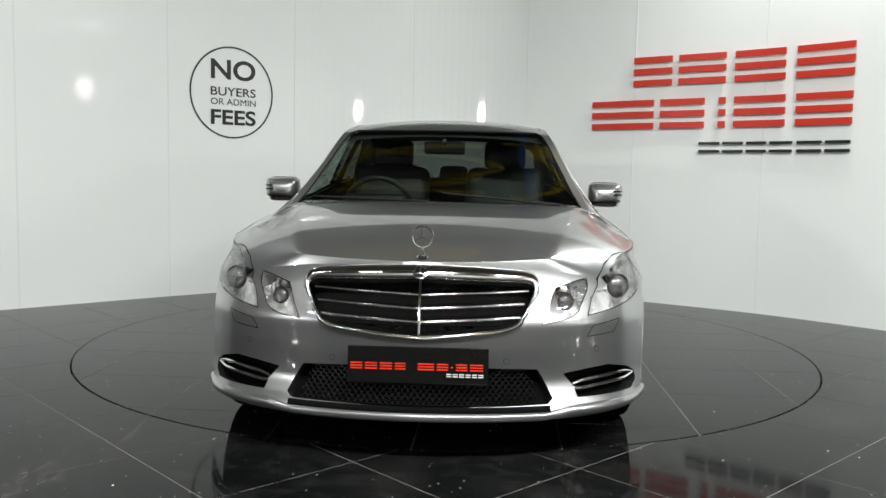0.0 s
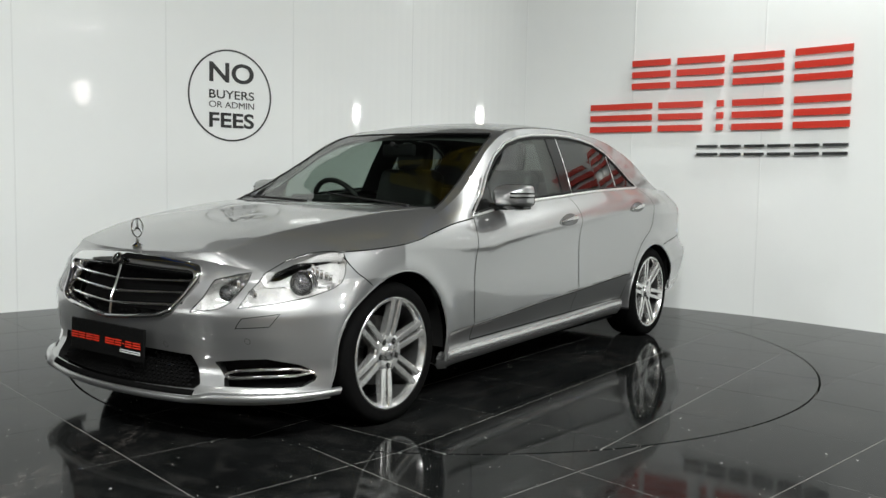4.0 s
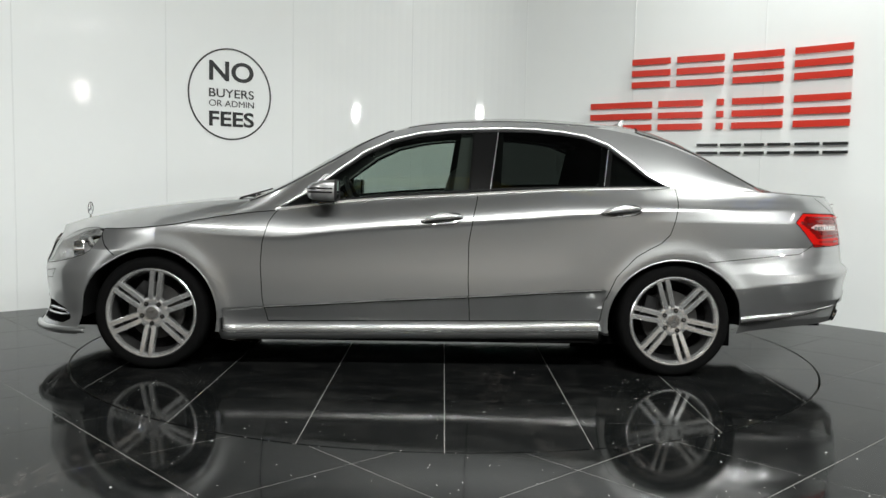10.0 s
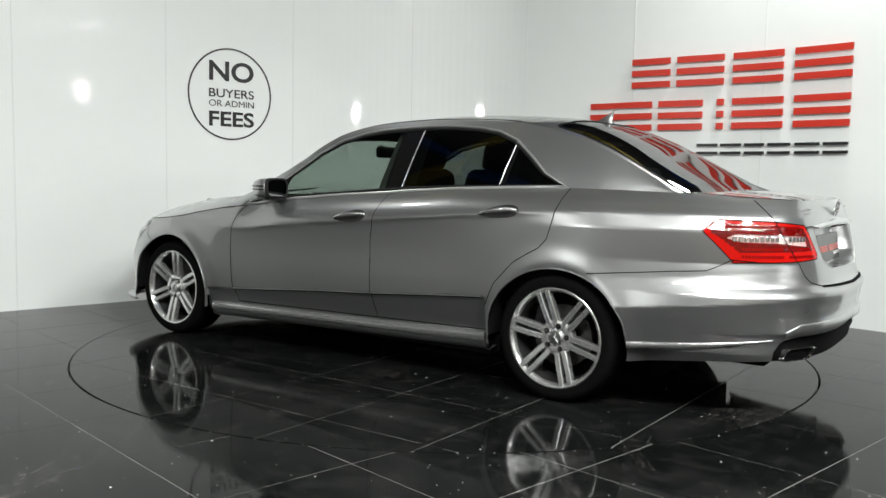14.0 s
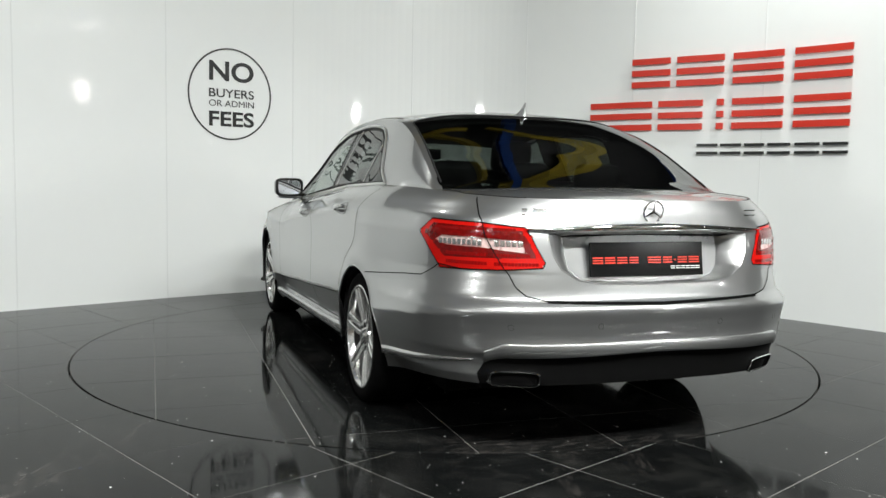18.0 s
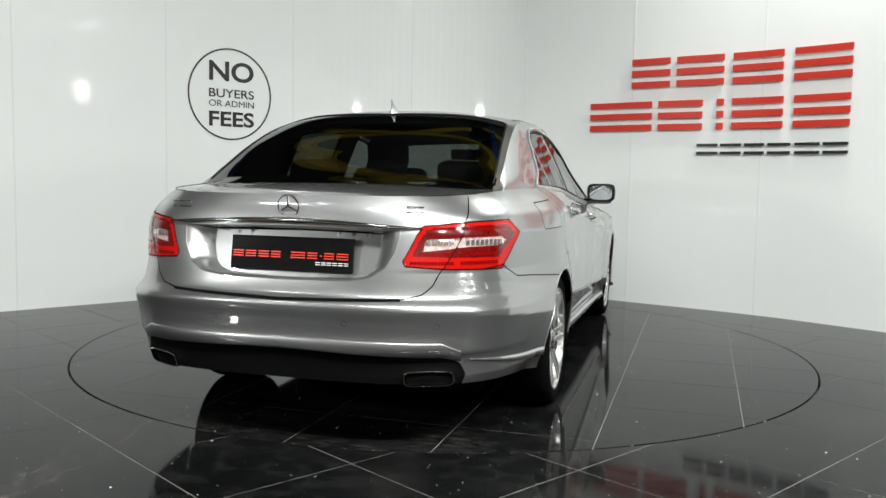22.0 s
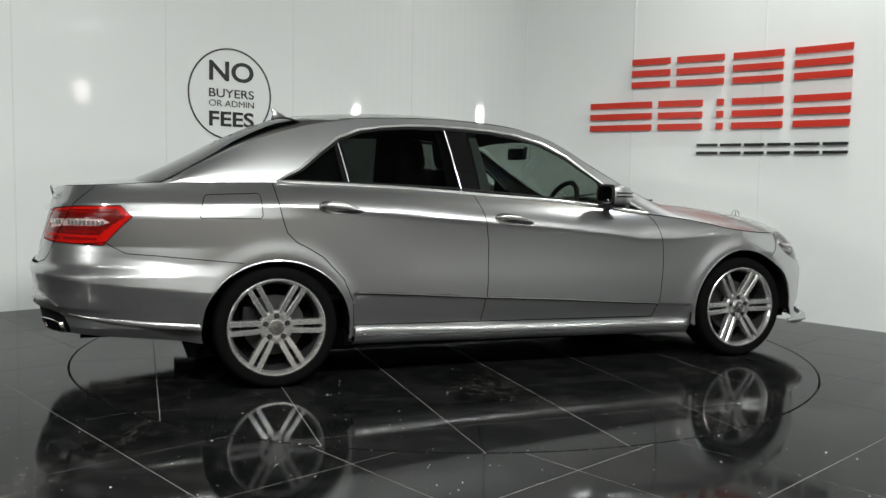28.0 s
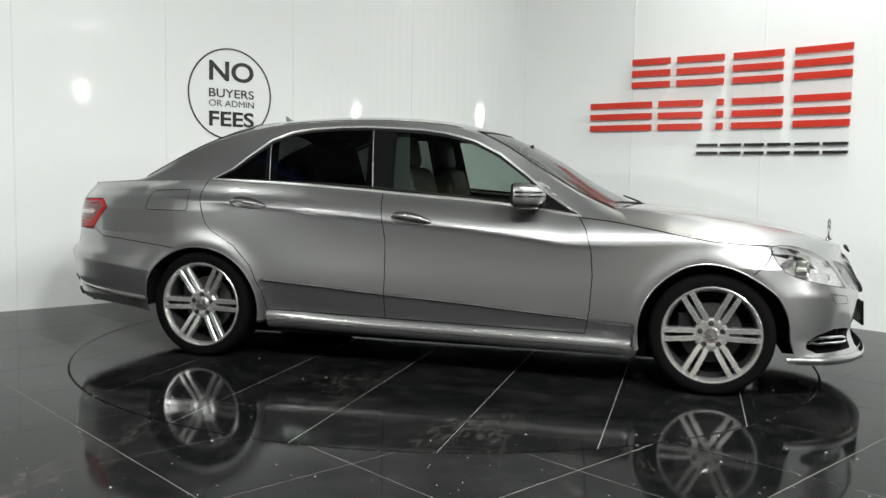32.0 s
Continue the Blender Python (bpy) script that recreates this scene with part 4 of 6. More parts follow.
# the crease's highlight is put in as a strip of the lighter paint
sweep("bumper_strip", qs, [(zt_, -0.003), (zt_ - 0.001, 0.002), (zb_2, 0.013 - 0.009 * np.clip((qs - 4.85) / 0.30, 0, 1)), (zb_2 - 0.002, -0.003)], M["lit_paint"], "rear bumper crease with its highlight put in as lighter paint")
qs = np.linspace(5.335, FLANK, 60)
up_ = np.interp(qs, [5.335, 5.42, FLANK], [0.430, 0.462, 0.470])
dn_ = np.interp(qs, [5.335, 5.42, FLANK], [0.386, 0.408, 0.426])
sweep("bumper_lip", qs, [(up_, -0.003), (up_ - 0.001, 0.003), (up_ - 0.006, 0.005), (dn_ + 0.004, 0.008), (dn_, 0.004), (dn_ - 0.001, -0.004)], M["paint"], "silver moulding above the diffuser", True)
both("valance", *skin(["valance"]), M["diffuser"], "black plastic rear diffuser")
qs = np.linspace(0.0, 1.085, 90)
wing = np.clip((qs - 0.43) / 0.08, 0, 1)
wing = wing * wing * (3 - 2 * wing) * (1 - 0.75 * np.clip((qs - 0.80) / 0.25, 0, 1))
zt_ = 0.202 + 0.020 * np.clip((qs - 0.43) / 0.10, 0, 1) + 0.006 * np.clip((qs - 0.55) / 0.5, 0, 1)
sweep("front_lip", qs, [(zt_ + 0.004, -0.004), (zt_, 0.004 + 0.006 * wing), (zt_ - 0.004, 0.008 + 0.012 * wing), (zt_ - 0.020 - 0.004 * wing, 0.008 + 0.014 * wing), (zt_ - 0.026 - 0.004 * wing, 0.004), (zt_ - 0.026 - 0.004 * wing, -0.02)],
      M["paint"], "silver lip under the bumper", True)

qs = np.linspace(0.0, 0.45, 40)
sweep("intake_edge", qs, [(0.230, -0.04), (0.228, 0.002), (0.219, 0.003), (0.207, 0.003), (0.204, -0.02)], M["black"], "", True)

# shut lines
gap_on_flank("shut_line", DOOR_F[1:8])
gap_on_flank("shut_line", DOOR_F[8:13])
gap_on_flank("shut_line", DOOR_R[6:16])
gap_on_flank("shut_line", [(2.012, 0.279), (3.122, 0.291), (3.845, 0.301)], 0.006)
for q0_, q1_ in ((1.995, 3.101), (3.113, 3.840)):
    # the door crease's glint and the shade under it, drawn as two lines
    for dz, wide, mat_ in ((0.002, 0.005, "trim"), (-0.004, 0.005, "black")):
        gap_on_flank("crease_shading", [(q_, float(low_z(ref_x(q_))) + dz) for q_ in np.linspace(q0_, q1_, 24)], wide, 0.0014, M[mat_])
gap_on_flank("shut_line", TAIL_GAP + [(5.174, 0.731)])
gap_on_flank("shut_line", [(1.176, 0.632), (1.10, 0.682), (1.03, 0.748)])
gap_on_flank("shut_line", BOOT[1:9], 0.005)
gap_on_flank("valance_line", VALANCE[1:5], 0.007, 0.0015, M["diffuser"])
gap_on_flank("shut_line", [(5.58, 0.622), (FLANK, 0.609)], 0.010)
gap_on_flank("shut_line", LAMP + LAMP[:1], 0.003)
gap_on_flank("shut_line", LAMP_IN + LAMP_IN[:1], 0.003)
gap_on_flank("washer_line", WASHER + WASHER[:1], 0.0025)
gap_on_flank("fuel_line", FLAP + FLAP[:1], 0.0035, sides=(-1,))
for qq, zz in ((0.669, 0.428), (0.294, 0.392)):
    a = np.linspace(0, 2 * np.pi, 17)
    gap_on_flank("sensor_line", list(zip(qq + 0.011 * np.cos(a), zz + 0.011 * np.sin(a))), 0.0012)
for qq, zz in ((5.45, 0.525), (5.80, 0.53)):
    a = np.linspace(0, 2 * np.pi, 17)
    gap_on_flank("sensor_line", list(zip(qq + 0.011 * np.cos(a), zz + 0.011 * np.sin(a))), 0.0012)
top_line = [(qq, float(top_z(ref_x(qq))) - 0.003) for qq in np.linspace(1.03, 2.05, 50)]
gap_on_flank("bonnet_gap", top_line, 0.0045, 0.002)

# radiator grille
def even(poly, n):
    p = np.array(poly, float)
    d = np.concatenate([[0], np.cumsum(np.hypot(*np.diff(p, axis=0).T))])
    t = np.linspace(0, d[-1], n)
    return np.stack([np.interp(t, d, p[:, 0]), np.interp(t, d, p[:, 1])], 1)


go = even([(0.0, 0.742)] + GRILLE[1:-1] + [(0.0, 0.4705)], 90)
gi = even([(0.0, 0.690)] + GRILLE_IN[1:-1] + [(0.0, 0.4905)], 90)
rows = []
for t, off in ((-0.02, -0.004), (0.0, 0.006), (0.18, 0.014), (0.55, 0.020), (0.92, 0.016), (1.0, 0.006), (1.0, -0.05)):
    m_ = go + (gi - go) * t
    rows.append(on_flank(np.clip(m_[:, 0], 0, FLANK), m_[:, 1], np.full(90, off)))
P = np.concatenate(rows)
F = np.array([(r * 90 + i, r * 90 + i + 1, (r + 1) * 90 + i + 1, (r + 1) * 90 + i) for r in range(6) for i in range(89)])
both("grille_frame", P, F, M["chrome"], "bright chrome grille surround")
both("grille_back", *skin_off(["grille_in", "grille"], -0.075), M["black"])
for (za, zc) in ((0.652, 0.636), (0.606, 0.588), (0.560, 0.541)):
    qs = np.linspace(0.001, 0.41 - (0.66 - za) * 0.45, 20)
    zs = zc + (za - zc) * (qs / qs[-1]) ** 1.0
    rows = []
    for dz, off in ((0.004, -0.014), (0.004, -0.004), (0.0, -0.001), (-0.004, -0.004), (-0.004, -0.014)):
        rows.append(on_flank(qs, zs + dz, np.full(20, off)))
    P = np.concatenate(rows)
    F = np.array([(r * 20 + i, r * 20 + i + 1, (r + 1) * 20 + i + 1, (r + 1) * 20 + i) for r in range(4) for i in range(19)])
    both("grille_slat", P, F, M["chrome"], "chrome-edged grille bar")
bm = bmesh.new()
add_tube(bm, [(2.236, 0, 0.492), (2.226, 0, 0.56), (2.20, 0, 0.63), (2.18, 0, 0.69)], 0.006, 8)
part("centre_bar", bm, M["chrome"], car)

# lower intake with its honeycomb
both("intake_back", *skin_off(["mesh"], -0.05), M["black"])
Pw, Fw = wall_strip(MESH[1:-1], 0.0, -0.05, closed=False)
each_side("intake_lining", Pw, Fw, M["plastic"])
bm = bmesh.new()
for r in range(10):
    zz = 0.236 + r * 0.0135
    for c in range(40):
        yy = -0.46 + c * 0.0235 + (r % 2) * 0.01175
        lim = 0.445 - (zz - 0.24) * 0.35
        if abs(yy) > lim or (abs(yy) < 0.24 and zz > 0.318):
            continue
        qq = np.interp(abs(yy), _y[_nose], _len[_nose])
        p = on_flank(np.array([qq]), np.array([zz]), np.array([-0.02]))[0]
        ang = math.atan2(0.45 * yy, 1.0)
        m = pose(float(p[0]), yy, zz, 0, 0, -math.degrees(ang)) @ pose(0, 0, 0, 0, 90, 0)
        ring_o = [(0.0115 * math.cos(k * math.pi / 3) * 0.62, 0.0115 * math.sin(k * math.pi / 3)) for k in range(6)]
        vo = [bm.verts.new(m @ Vector((x_ * 1.12, y_ * 1.12, 0.006))) for x_, y_ in ring_o]
        vi = [bm.verts.new(m @ Vector((x_ * 0.80, y_ * 0.80, 0.006))) for x_, y_ in ring_o]
        vb = [bm.verts.new(m @ Vector((x_ * 0.72, y_ * 0.72, -0.012))) for x_, y_ in ring_o]
        for k in range(6):
            j = (k + 1) % 6
            bm.faces.new((vo[k], vo[j], vi[j], vi[k]))
            bm.faces.new((vi[k], vi[j], vb[j], vb[k]))
hc = part("honeycomb", bm, M["gloss_black"], car, "black honeycomb grid in the lower intake", smooth=False)
hc["kind"] = "stuff"

# fog recesses with their chrome bars
each_side("fog_back", *skin_off(["fog"], -0.05), M["black"])
Pw, Fw = wall_strip(FOG, 0.0, -0.05)
each_side("fog_lining", Pw, Fw, M["plastic"])
qs = np.linspace(0.515, 0.935, 28)
for lift in (0.0135, -0.0125):
    rows = []
    for dz, off in ((0.006, -0.034), (0.0075, -0.014), (0.003, -0.002), (-0.004, -0.004), (-0.0075, -0.014), (-0.006, -0.034)):
        u = (qs - 0.515) / 0.42
        zc = 0.287 + 0.016 * np.sin(u * 2.2) + lift * np.clip(np.sin(np.pi * np.clip(u, 0.02, 0.98)) * 1.7, 0, 1)
        rows.append(on_flank(qs, zc + dz, np.full(28, off)))
    P = np.concatenate(rows)
    F = np.array([(r * 28 + i, r * 28 + i + 1, (r + 1) * 28 + i + 1, (r + 1) * 28 + i) for r in range(5) for i in range(27)])
    each_side("fog_bar", P, F, M["chrome"], "chrome light bar in the bumper")

# headlamps: clear cover, bowl, projector and rings
for nm, ring, key in (("headlamp", LAMP, "lamp"), ("inner_headlamp", LAMP_IN, "lamp_in")):
    cover = each_side(nm, *skin([key]), M["lens"], "clear glass headlamp cover")
    each_side("lamp_bowl", *skin_off([key], -0.075), M["bowl"], "", cover)
    Pw, Fw = wall_strip(ring, -0.003, -0.075, 4)
    each_side("lamp_wall", Pw, Fw, M["clear_lens"], "", cover)
    qc, zc, rr = ((0.865, 0.675, 0.052), (0.565, 0.622, 0.036))[nm != "headlamp"]
    c0 = on_flank(np.array([qc]), np.array([zc]), np.array([-0.045]))[0]
    for s, par in ((1, cover[0]), (-1, cover[1])):
        turn_l = math.degrees(math.atan2(0.35, 1.0)) * s * (1.0 if nm == "headlamp" else 0.7)
        bm = bmesh.new()
        add_spin(bm, [(rr * 0.62, 0.012), (rr * 0.75, 0.022), (rr * 0.95, 0.022), (rr, 0.012), (rr, -0.03)], 32)
        ob = part("lamp_ring", bm, M["chrome"], par)
        ob.matrix_basis = pose(float(c0[0]), float(c0[1]) * s, float(c0[2]), 0, 0, turn_l - 90)
        bm = bmesh.new()
        add_ball(bm, (rr * 0.64, rr * 0.35, rr * 0.64), (0, 0.012, 0), 20, 12)
        ob = part("projector", bm, M["projector"], par, "grey glass projector lens")
        ob.matrix_basis = pose(float(c0[0]), float(c0[1]) * s, float(c0[2]), 0, 0, turn_l - 90)
        bm = bmesh.new()
        for k in range(5):
            qk = qc + (0.045 if nm == "headlamp" else 0.03) + 0.02 * k
            zk = zc + (0.05 if nm == "headlamp" else 0.03) - 0.008 * k
            pk = on_flank(np.array([qk]), np.array([zk]), np.array([-0.05]))[0]
            add_box(bm, (0.02, 0.014, 0.05 - 0.006 * k), (float(pk[0]), float(pk[1]) * s, float(pk[2])), 0.003, (0, 0, 40 * s))
        part("reflector_step", bm, M["clear_lens"], par)

# tail lamps: red lens, pale band, ribs
tail = each_side("tail_lamp", *skin(["tail"]), M["red_lens"], "red tail lamp lens")
each_side("inner_lens", *skin(["tail_in"]), M["red_deep"], "dark red inner field of the tail lamp", tail)
each_side("tail_band", *skin_off(["band"], -0.004), M["band"], "clear band across the tail lamp", tail)
Pw, Fw = wall_strip(TAIL_BAND, 0.0, -0.004, 2)
each_side("band_edge", Pw, Fw, M["red_lens"], "", tail)
for s, par in ((1, tail[0]), (-1, tail[1])):
    bm = bmesh.new()
    for zz, q0, q1 in ((0.885, 5.005, 5.467), (0.790, 5.085, 5.538), (0.757, 5.083, 5.565)):
        for qq in np.arange(q0, q1, 0.017):
            if abs(qq - 5.335) < 0.02:
                continue
            p = on_flank(np.array([qq]), np.array([zz]), np.array([0.0]))[0]
            n = on_flank(np.array([qq]), np.array([zz]), np.array([1.0]))[0] - p
            add_box(bm, (0.003, 0.011, 0.013), (float(p[0]), float(p[1]) * s, zz), 0.0, (0, 0, math.degrees(math.atan2(n[1] * s, n[0]))))
    part("lens_rib", bm, M["red_bright"], par, smooth=False)["kind"] = "stuff"
    for qq in np.arange(5.045, 5.495, 0.030):
        if abs(qq - 5.335) < 0.02:
            continue
        bm = bmesh.new()
        p = on_flank(np.array([qq]), np.array([0.834]), np.array([0.0]))[0]
        n = on_flank(np.array([qq]), np.array([0.834]), np.array([1.0]))[0] - p
        add_box(bm, (0.004, 0.018, 0.022), (float(p[0]), float(p[1]) * s, 0.834), 0.002, (0, 0, math.degrees(math.atan2(n[1] * s, n[0]))))
        part("band_cell", bm, M["clear_lens"], par, smooth=False)
gap_on_flank("lamp_line", [(5.290, 0.908), (5.315, 0.866), (5.395, 0.739)], 0.004, 0.003)
gap_on_flank("lamp_line", TAIL + TAIL[:1], 0.005, 0.001)

# boot face: plate recess and chrome bar
both("plate_recess", *skin_off(["recess"], -0.085), M["paint"])
ro_, ri_ = even(RECESS[:-1], 70), even(RECESS_IN, 70)
rows = []
for t in np.linspace(0, 1, 7):
    m_ = ro_ + (ri_ - ro_) * t
    rows.append(on_flank(np.clip(m_[:, 0], 0, FLANK), m_[:, 1], np.full(70, -0.088 * t ** 1.6)))
P = np.concatenate(rows)
F = np.array([(r * 70 + i, r * 70 + i + 1, (r + 1) * 70 + i + 1, (r + 1) * 70 + i) for r in range(6) for i in range(69)])
both("recess_side", P, F, M["paint"])
rc = even(RECESS[:-1], 70)
for s_ in (1, -1):
    bm = bmesh.new()
    add_tube(bm, [(x_, y_ * s_, z_) for x_, y_, z_ in on_flank(np.clip(rc[:, 0], 0, FLANK), rc[:, 1], np.full(70, -0.004)).tolist()], 0.0055, 8)
    part("recess_edge", bm, M["paint"], car)
qs = np.linspace(5.524, FLANK, 60)
zt_ = np.interp(qs, [5.524, 5.913, FLANK], [0.890, 0.909, 0.914])
zb_2 = np.interp(qs, [5.524, 5.665, 5.798, FLANK], [0.884, 0.876, 0.884, 0.888])
sweep("boot_trim", qs, [(zt_, -0.004), (zt_, 0.006), (zt_ - 0.004, 0.014), ((zt_ + zb_2) / 2, 0.020), (zb_2 + 0.003, 0.016), (zb_2, 0.010), (zb_2 - 0.002, -0.088)], M["chrome"], "chrome bar over the number plate", True)

# boot lid and bonnet: face and deck in one piece
def deck_grid(x0, x1, mid_z, p, nx, nk):
    x = np.repeat(np.linspace(x0, x1, nx)[:, None], nk, 1)
    k = np.repeat(np.linspace(0, 1, nk)[None], nx, 0)
    D = deck(x, k, mid_z, p)
    i = np.arange(nx * nk).reshape(nx, nk)
    F = np.stack([i[:-1, :-1], i[1:, :-1], i[1:, 1:], i[:-1, 1:]], -1).reshape(-1, 4)
    return D, F


def bonnet_grid(x0, x1, nx, outer, inner):
    """The bonnet: a nearly flat middle between two creases that run from the grille to the pillars, and flanks that fall to the wings."""
    x = np.linspace(x0, x1, nx)[:, None]
    y0, z0 = top_edge(x)
    zc = np.maximum(hood_c(x), z0)
    crease = np.minimum(np.interp(x, [0.95, 1.5, 2.0, 2.2], [0.70, 0.61, 0.51, 0.44]), y0 * 0.93)
    a, b = np.linspace(0, 1, outer + 1)[None], np.linspace(0, 1, inner + 1)[None, 1:]
    zr = zc - 0.20 * (zc - z0) * (crease / y0)
    ya, za = y0 + (crease - y0) * a, z0 + (zr - z0) * (a + 0.35 * a * (1 - a))
    yb, zb2 = crease * (1 - b), zc + (zr - zc) * (1 - b) ** 2.2
    D = np.stack([np.broadcast_to(x, (nx, outer + inner + 1)), np.concatenate([ya, yb], 1), np.concatenate([za, zb2], 1)], -1)
    i = np.arange(nx * (outer + inner + 1)).reshape(nx, -1)
    return D, np.stack([i[:-1, :-1], i[1:, :-1], i[1:, 1:], i[:-1, 1:]], -1).reshape(-1, 4)


nose_tip = float(flank(np.array([0.0]), np.array([0.746]))[0, 0])
D, F = bonnet_grid(nose_tip - 0.001, 0.70, 110, 13, 22)
DX_, DY_ = D[..., 0].ravel()[F].mean(1), D[..., 1].ravel()[F].mean(1)
hood_end = 1.06 - 0.22 * (DY_ / 0.75) ** 2
Ph, Fh = sub_mesh(D.reshape(-1, 3), F, (DX_ > hood_end))
front = D[0]
drop = np.concatenate([front, front * (1, 1, 0) + np.stack([np.full(36, 0.006), np.zeros(36), front[:, 2] * 0.5 + 0.371], 1), front * (1, 1, 0) + np.stack([np.full(36, 0.004), np.zeros(36), np.minimum(front[:, 2], 0.738)], 1)])
Fd_ = np.array([(r * 36 + i, r * 36 + i + 1, (r + 1) * 36 + i + 1, (r + 1) * 36 + i) for r in range(2) for i in range(35)])
both("bonnet", Ph, Fh, M["paint"])
both("bonnet_lip", drop, Fd_, M["paint"])
both("cowl", *sub_mesh(D.reshape(-1, 3) - (0, 0, 0.008), F, (DX_ <= hood_end) & (DX_ > hood_end - 0.22) & (DY_ < 0.70)), M["plastic"])
each_side("fender_top", *sub_mesh(D.reshape(-1, 3), F, (DX_ <= hood_end) & (DY_ >= 0.69)), M["paint"])
tail_tip = float(flank(np.array([FLANK]), np.array([1.003]))[0, 0])
D, F = deck_grid(-1.55, tail_tip + 0.001, boot_c, 2.6, 90, 36)
DX_, DY_ = D[..., 0].ravel()[F].mean(1), D[..., 1].ravel()[F].mean(1)
lid = DY_ < 0.675
Pb, Fb = skin(["boot"])
Pd, Fd = sub_mesh(D.reshape(-1, 3), F, lid)
both("boot_lid", np.concatenate([Pb, Pd]), np.concatenate([Fb, Fd + len(Pb)]), M["paint"])
each_side("rear_deck", *sub_mesh(D.reshape(-1, 3), F, ~lid), M["paint"])
for s in (1, -1):
    xs = np.linspace(-1.98, -2.42, 30)
    y0, z0 = top_edge(xs)
    kk = 1 - 0.677 / y0
    p = deck(xs, np.clip(kk, 0, 1), boot_c, 2.6)
    bm = bmesh.new()
    add_tube(bm, [(a, b * s, c + 0.0003) for a, b, c in p.tolist()], 0.0018, 6)
    part("shut_line", bm, M["black"], car)

# ---------------------------------------------------------------- greenhouse
DLO = [(0.765, 0.893), (0.576, 1.004), (0.454, 1.10), (0.299, 1.215), (0.144, 1.290), (-0.02, 1.331), (-0.18, 1.352), (-0.344, 1.361), (-0.503, 1.367), (-0.668, 1.365), (-0.832, 1.352), (-0.959, 1.331),
       (-1.085, 1.281), (-1.198, 1.195), (-1.30, 1.108), (-1.418, 1.047), (-1.11, 1.038), (-0.80, 1.026), (-0.485, 1.006), (-0.269, 0.990), (0.14, 0.964), (0.384, 0.942), (0.6, 0.914)]
PILLAR = [(-0.285, 0.95), (-0.325, 1.40), (-0.47, 1.40), (-0.415, 0.95)]
DIVIDER = [(-1.040, 0.98), (-1.092, 1.32), (-1.118, 1.32), (-1.066, 0.98)]
CORNER = [(0.80, 0.85), (0.50, 1.09), (0.47, 1.075), (0.50, 0.93), (0.50, 0.85)]


def cabin_xz(x, z):
    y0, z0 = top_edge(x)
    return cabin(x, np.clip((z - z0) / np.maximum(rail_z(x) - z0, 1e-4), 0, 1))


NX, NW = 290, 44
x = np.repeat(np.linspace(1.02, -2.04, NX)[:, None], NW, 1)
w = np.repeat(np.linspace(0, 1, NW)[None], NX, 0)
y0, z0 = top_edge(x)
zz = z0 + (rail_z(x) - z0) * w
locked = np.zeros(x.shape, bool)
locked[:, 0] = locked[:, -1] = True
for ring in (DLO, PILLAR, DIVIDER, CORNER):
    snap(x, zz, ring, 0.0055, locked)
S3 = cabin_xz(x, zz)
S3[:, -1] = cabin(x[:, -1], np.ones(NX))
idx = np.arange(NX * NW).reshape(NX, NW)
FS = np.stack([idx[:-1, :-1], idx[1:, :-1], idx[1:, 1:], idx[:-1, 1:]], -1).reshape(-1, 4)
cx, cz = x.ravel()[FS].mean(1), S3[..., 2].ravel()[FS].mean(1)
sk = np.full(len(FS), "pillar", dtype="U10")
m = inside(DLO, cx, cz)
sk[m] = "win_f"
sk[m & (cx < -0.38)] = "win_r"
sk[m & (cx < -1.08)] = "win_q"
sk[m & inside(PILLAR, cx, cz)] = "bpost"
sk[m & inside(DIVIDER, cx, cz)] = "dpost"
sk[m & inside(CORNER, cx, cz)] = "cpost"
S3f = S3.reshape(-1, 3)
each_side("side_window", *sub_mesh(S3f, FS, sk == "win_f"), M["glass"], "clear front side window")
each_side("side_window", *sub_mesh(S3f, FS, sk == "win_r"), M["privacy"], "dark tinted rear side window")
each_side("quarter_window", *sub_mesh(S3f, FS, sk == "win_q"), M["privacy"], "dark tinted quarter light")
for post in ("bpost", "dpost", "cpost"):
    each_side("window_post", *sub_mesh(S3f, FS, sk == post), M["post"])

# roof skin, windscreen and rear window
NR = 48
x = np.repeat(np.linspace(1.12, -2.10, 300)[:, None], NR, 1)
w = np.repeat(np.linspace(1, 2, NR)[None], 300, 0)
yy = rail_y(x) * (2 - w)
SCREEN = [(1.2, -0.1), (1.2, 0.76), (0.85, 0.718), (0.6, 0.668), (0.35, 0.612), (0.20, 0.578), (0.135, 0.545), (0.165, 0.45), (0.19, 0.25), (0.20, -0.1)]
REAR = [(-1.33, -0.1), (-1.32, 0.30), (-1.285, 0.50), (-1.26, 0.575), (-1.285, 0.602), (-1.5, 0.632), (-1.8, 0.668), (-2.2, 0.71), (-2.2, -0.1)]
locked = np.zeros(x.shape, bool)
locked[:, 0] = locked[:, -1] = True
snap(x, yy, SCREEN, 0.0065, locked)
snap(x, yy, REAR, 0.0065, locked)
R3 = cabin(x, 2 - np.clip(yy / rail_y(x), 0, 1))
idx = np.arange(x.size).reshape(x.shape)
FR = np.stack([idx[:-1, :-1], idx[1:, :-1], idx[1:, 1:], idx[:-1, 1:]], -1).reshape(-1, 4)
cx, cy = x.ravel()[FR].mean(1), yy.ravel()[FR].mean(1)
ws, rw = inside(SCREEN, cx, cy), inside(REAR, cx, cy)
R3f = R3.reshape(-1, 3)
both("windscreen", *sub_mesh(R3f, FR, ws & (cx < 1.08)), M["glass"], "clear windscreen")
both("rear_window", *sub_mesh(R3f, FR, rw), M["privacy"], "dark tinted rear window")
Pr, Fr = sub_mesh(R3f, FR, ~ws & ~rw & (cx < 1.0))
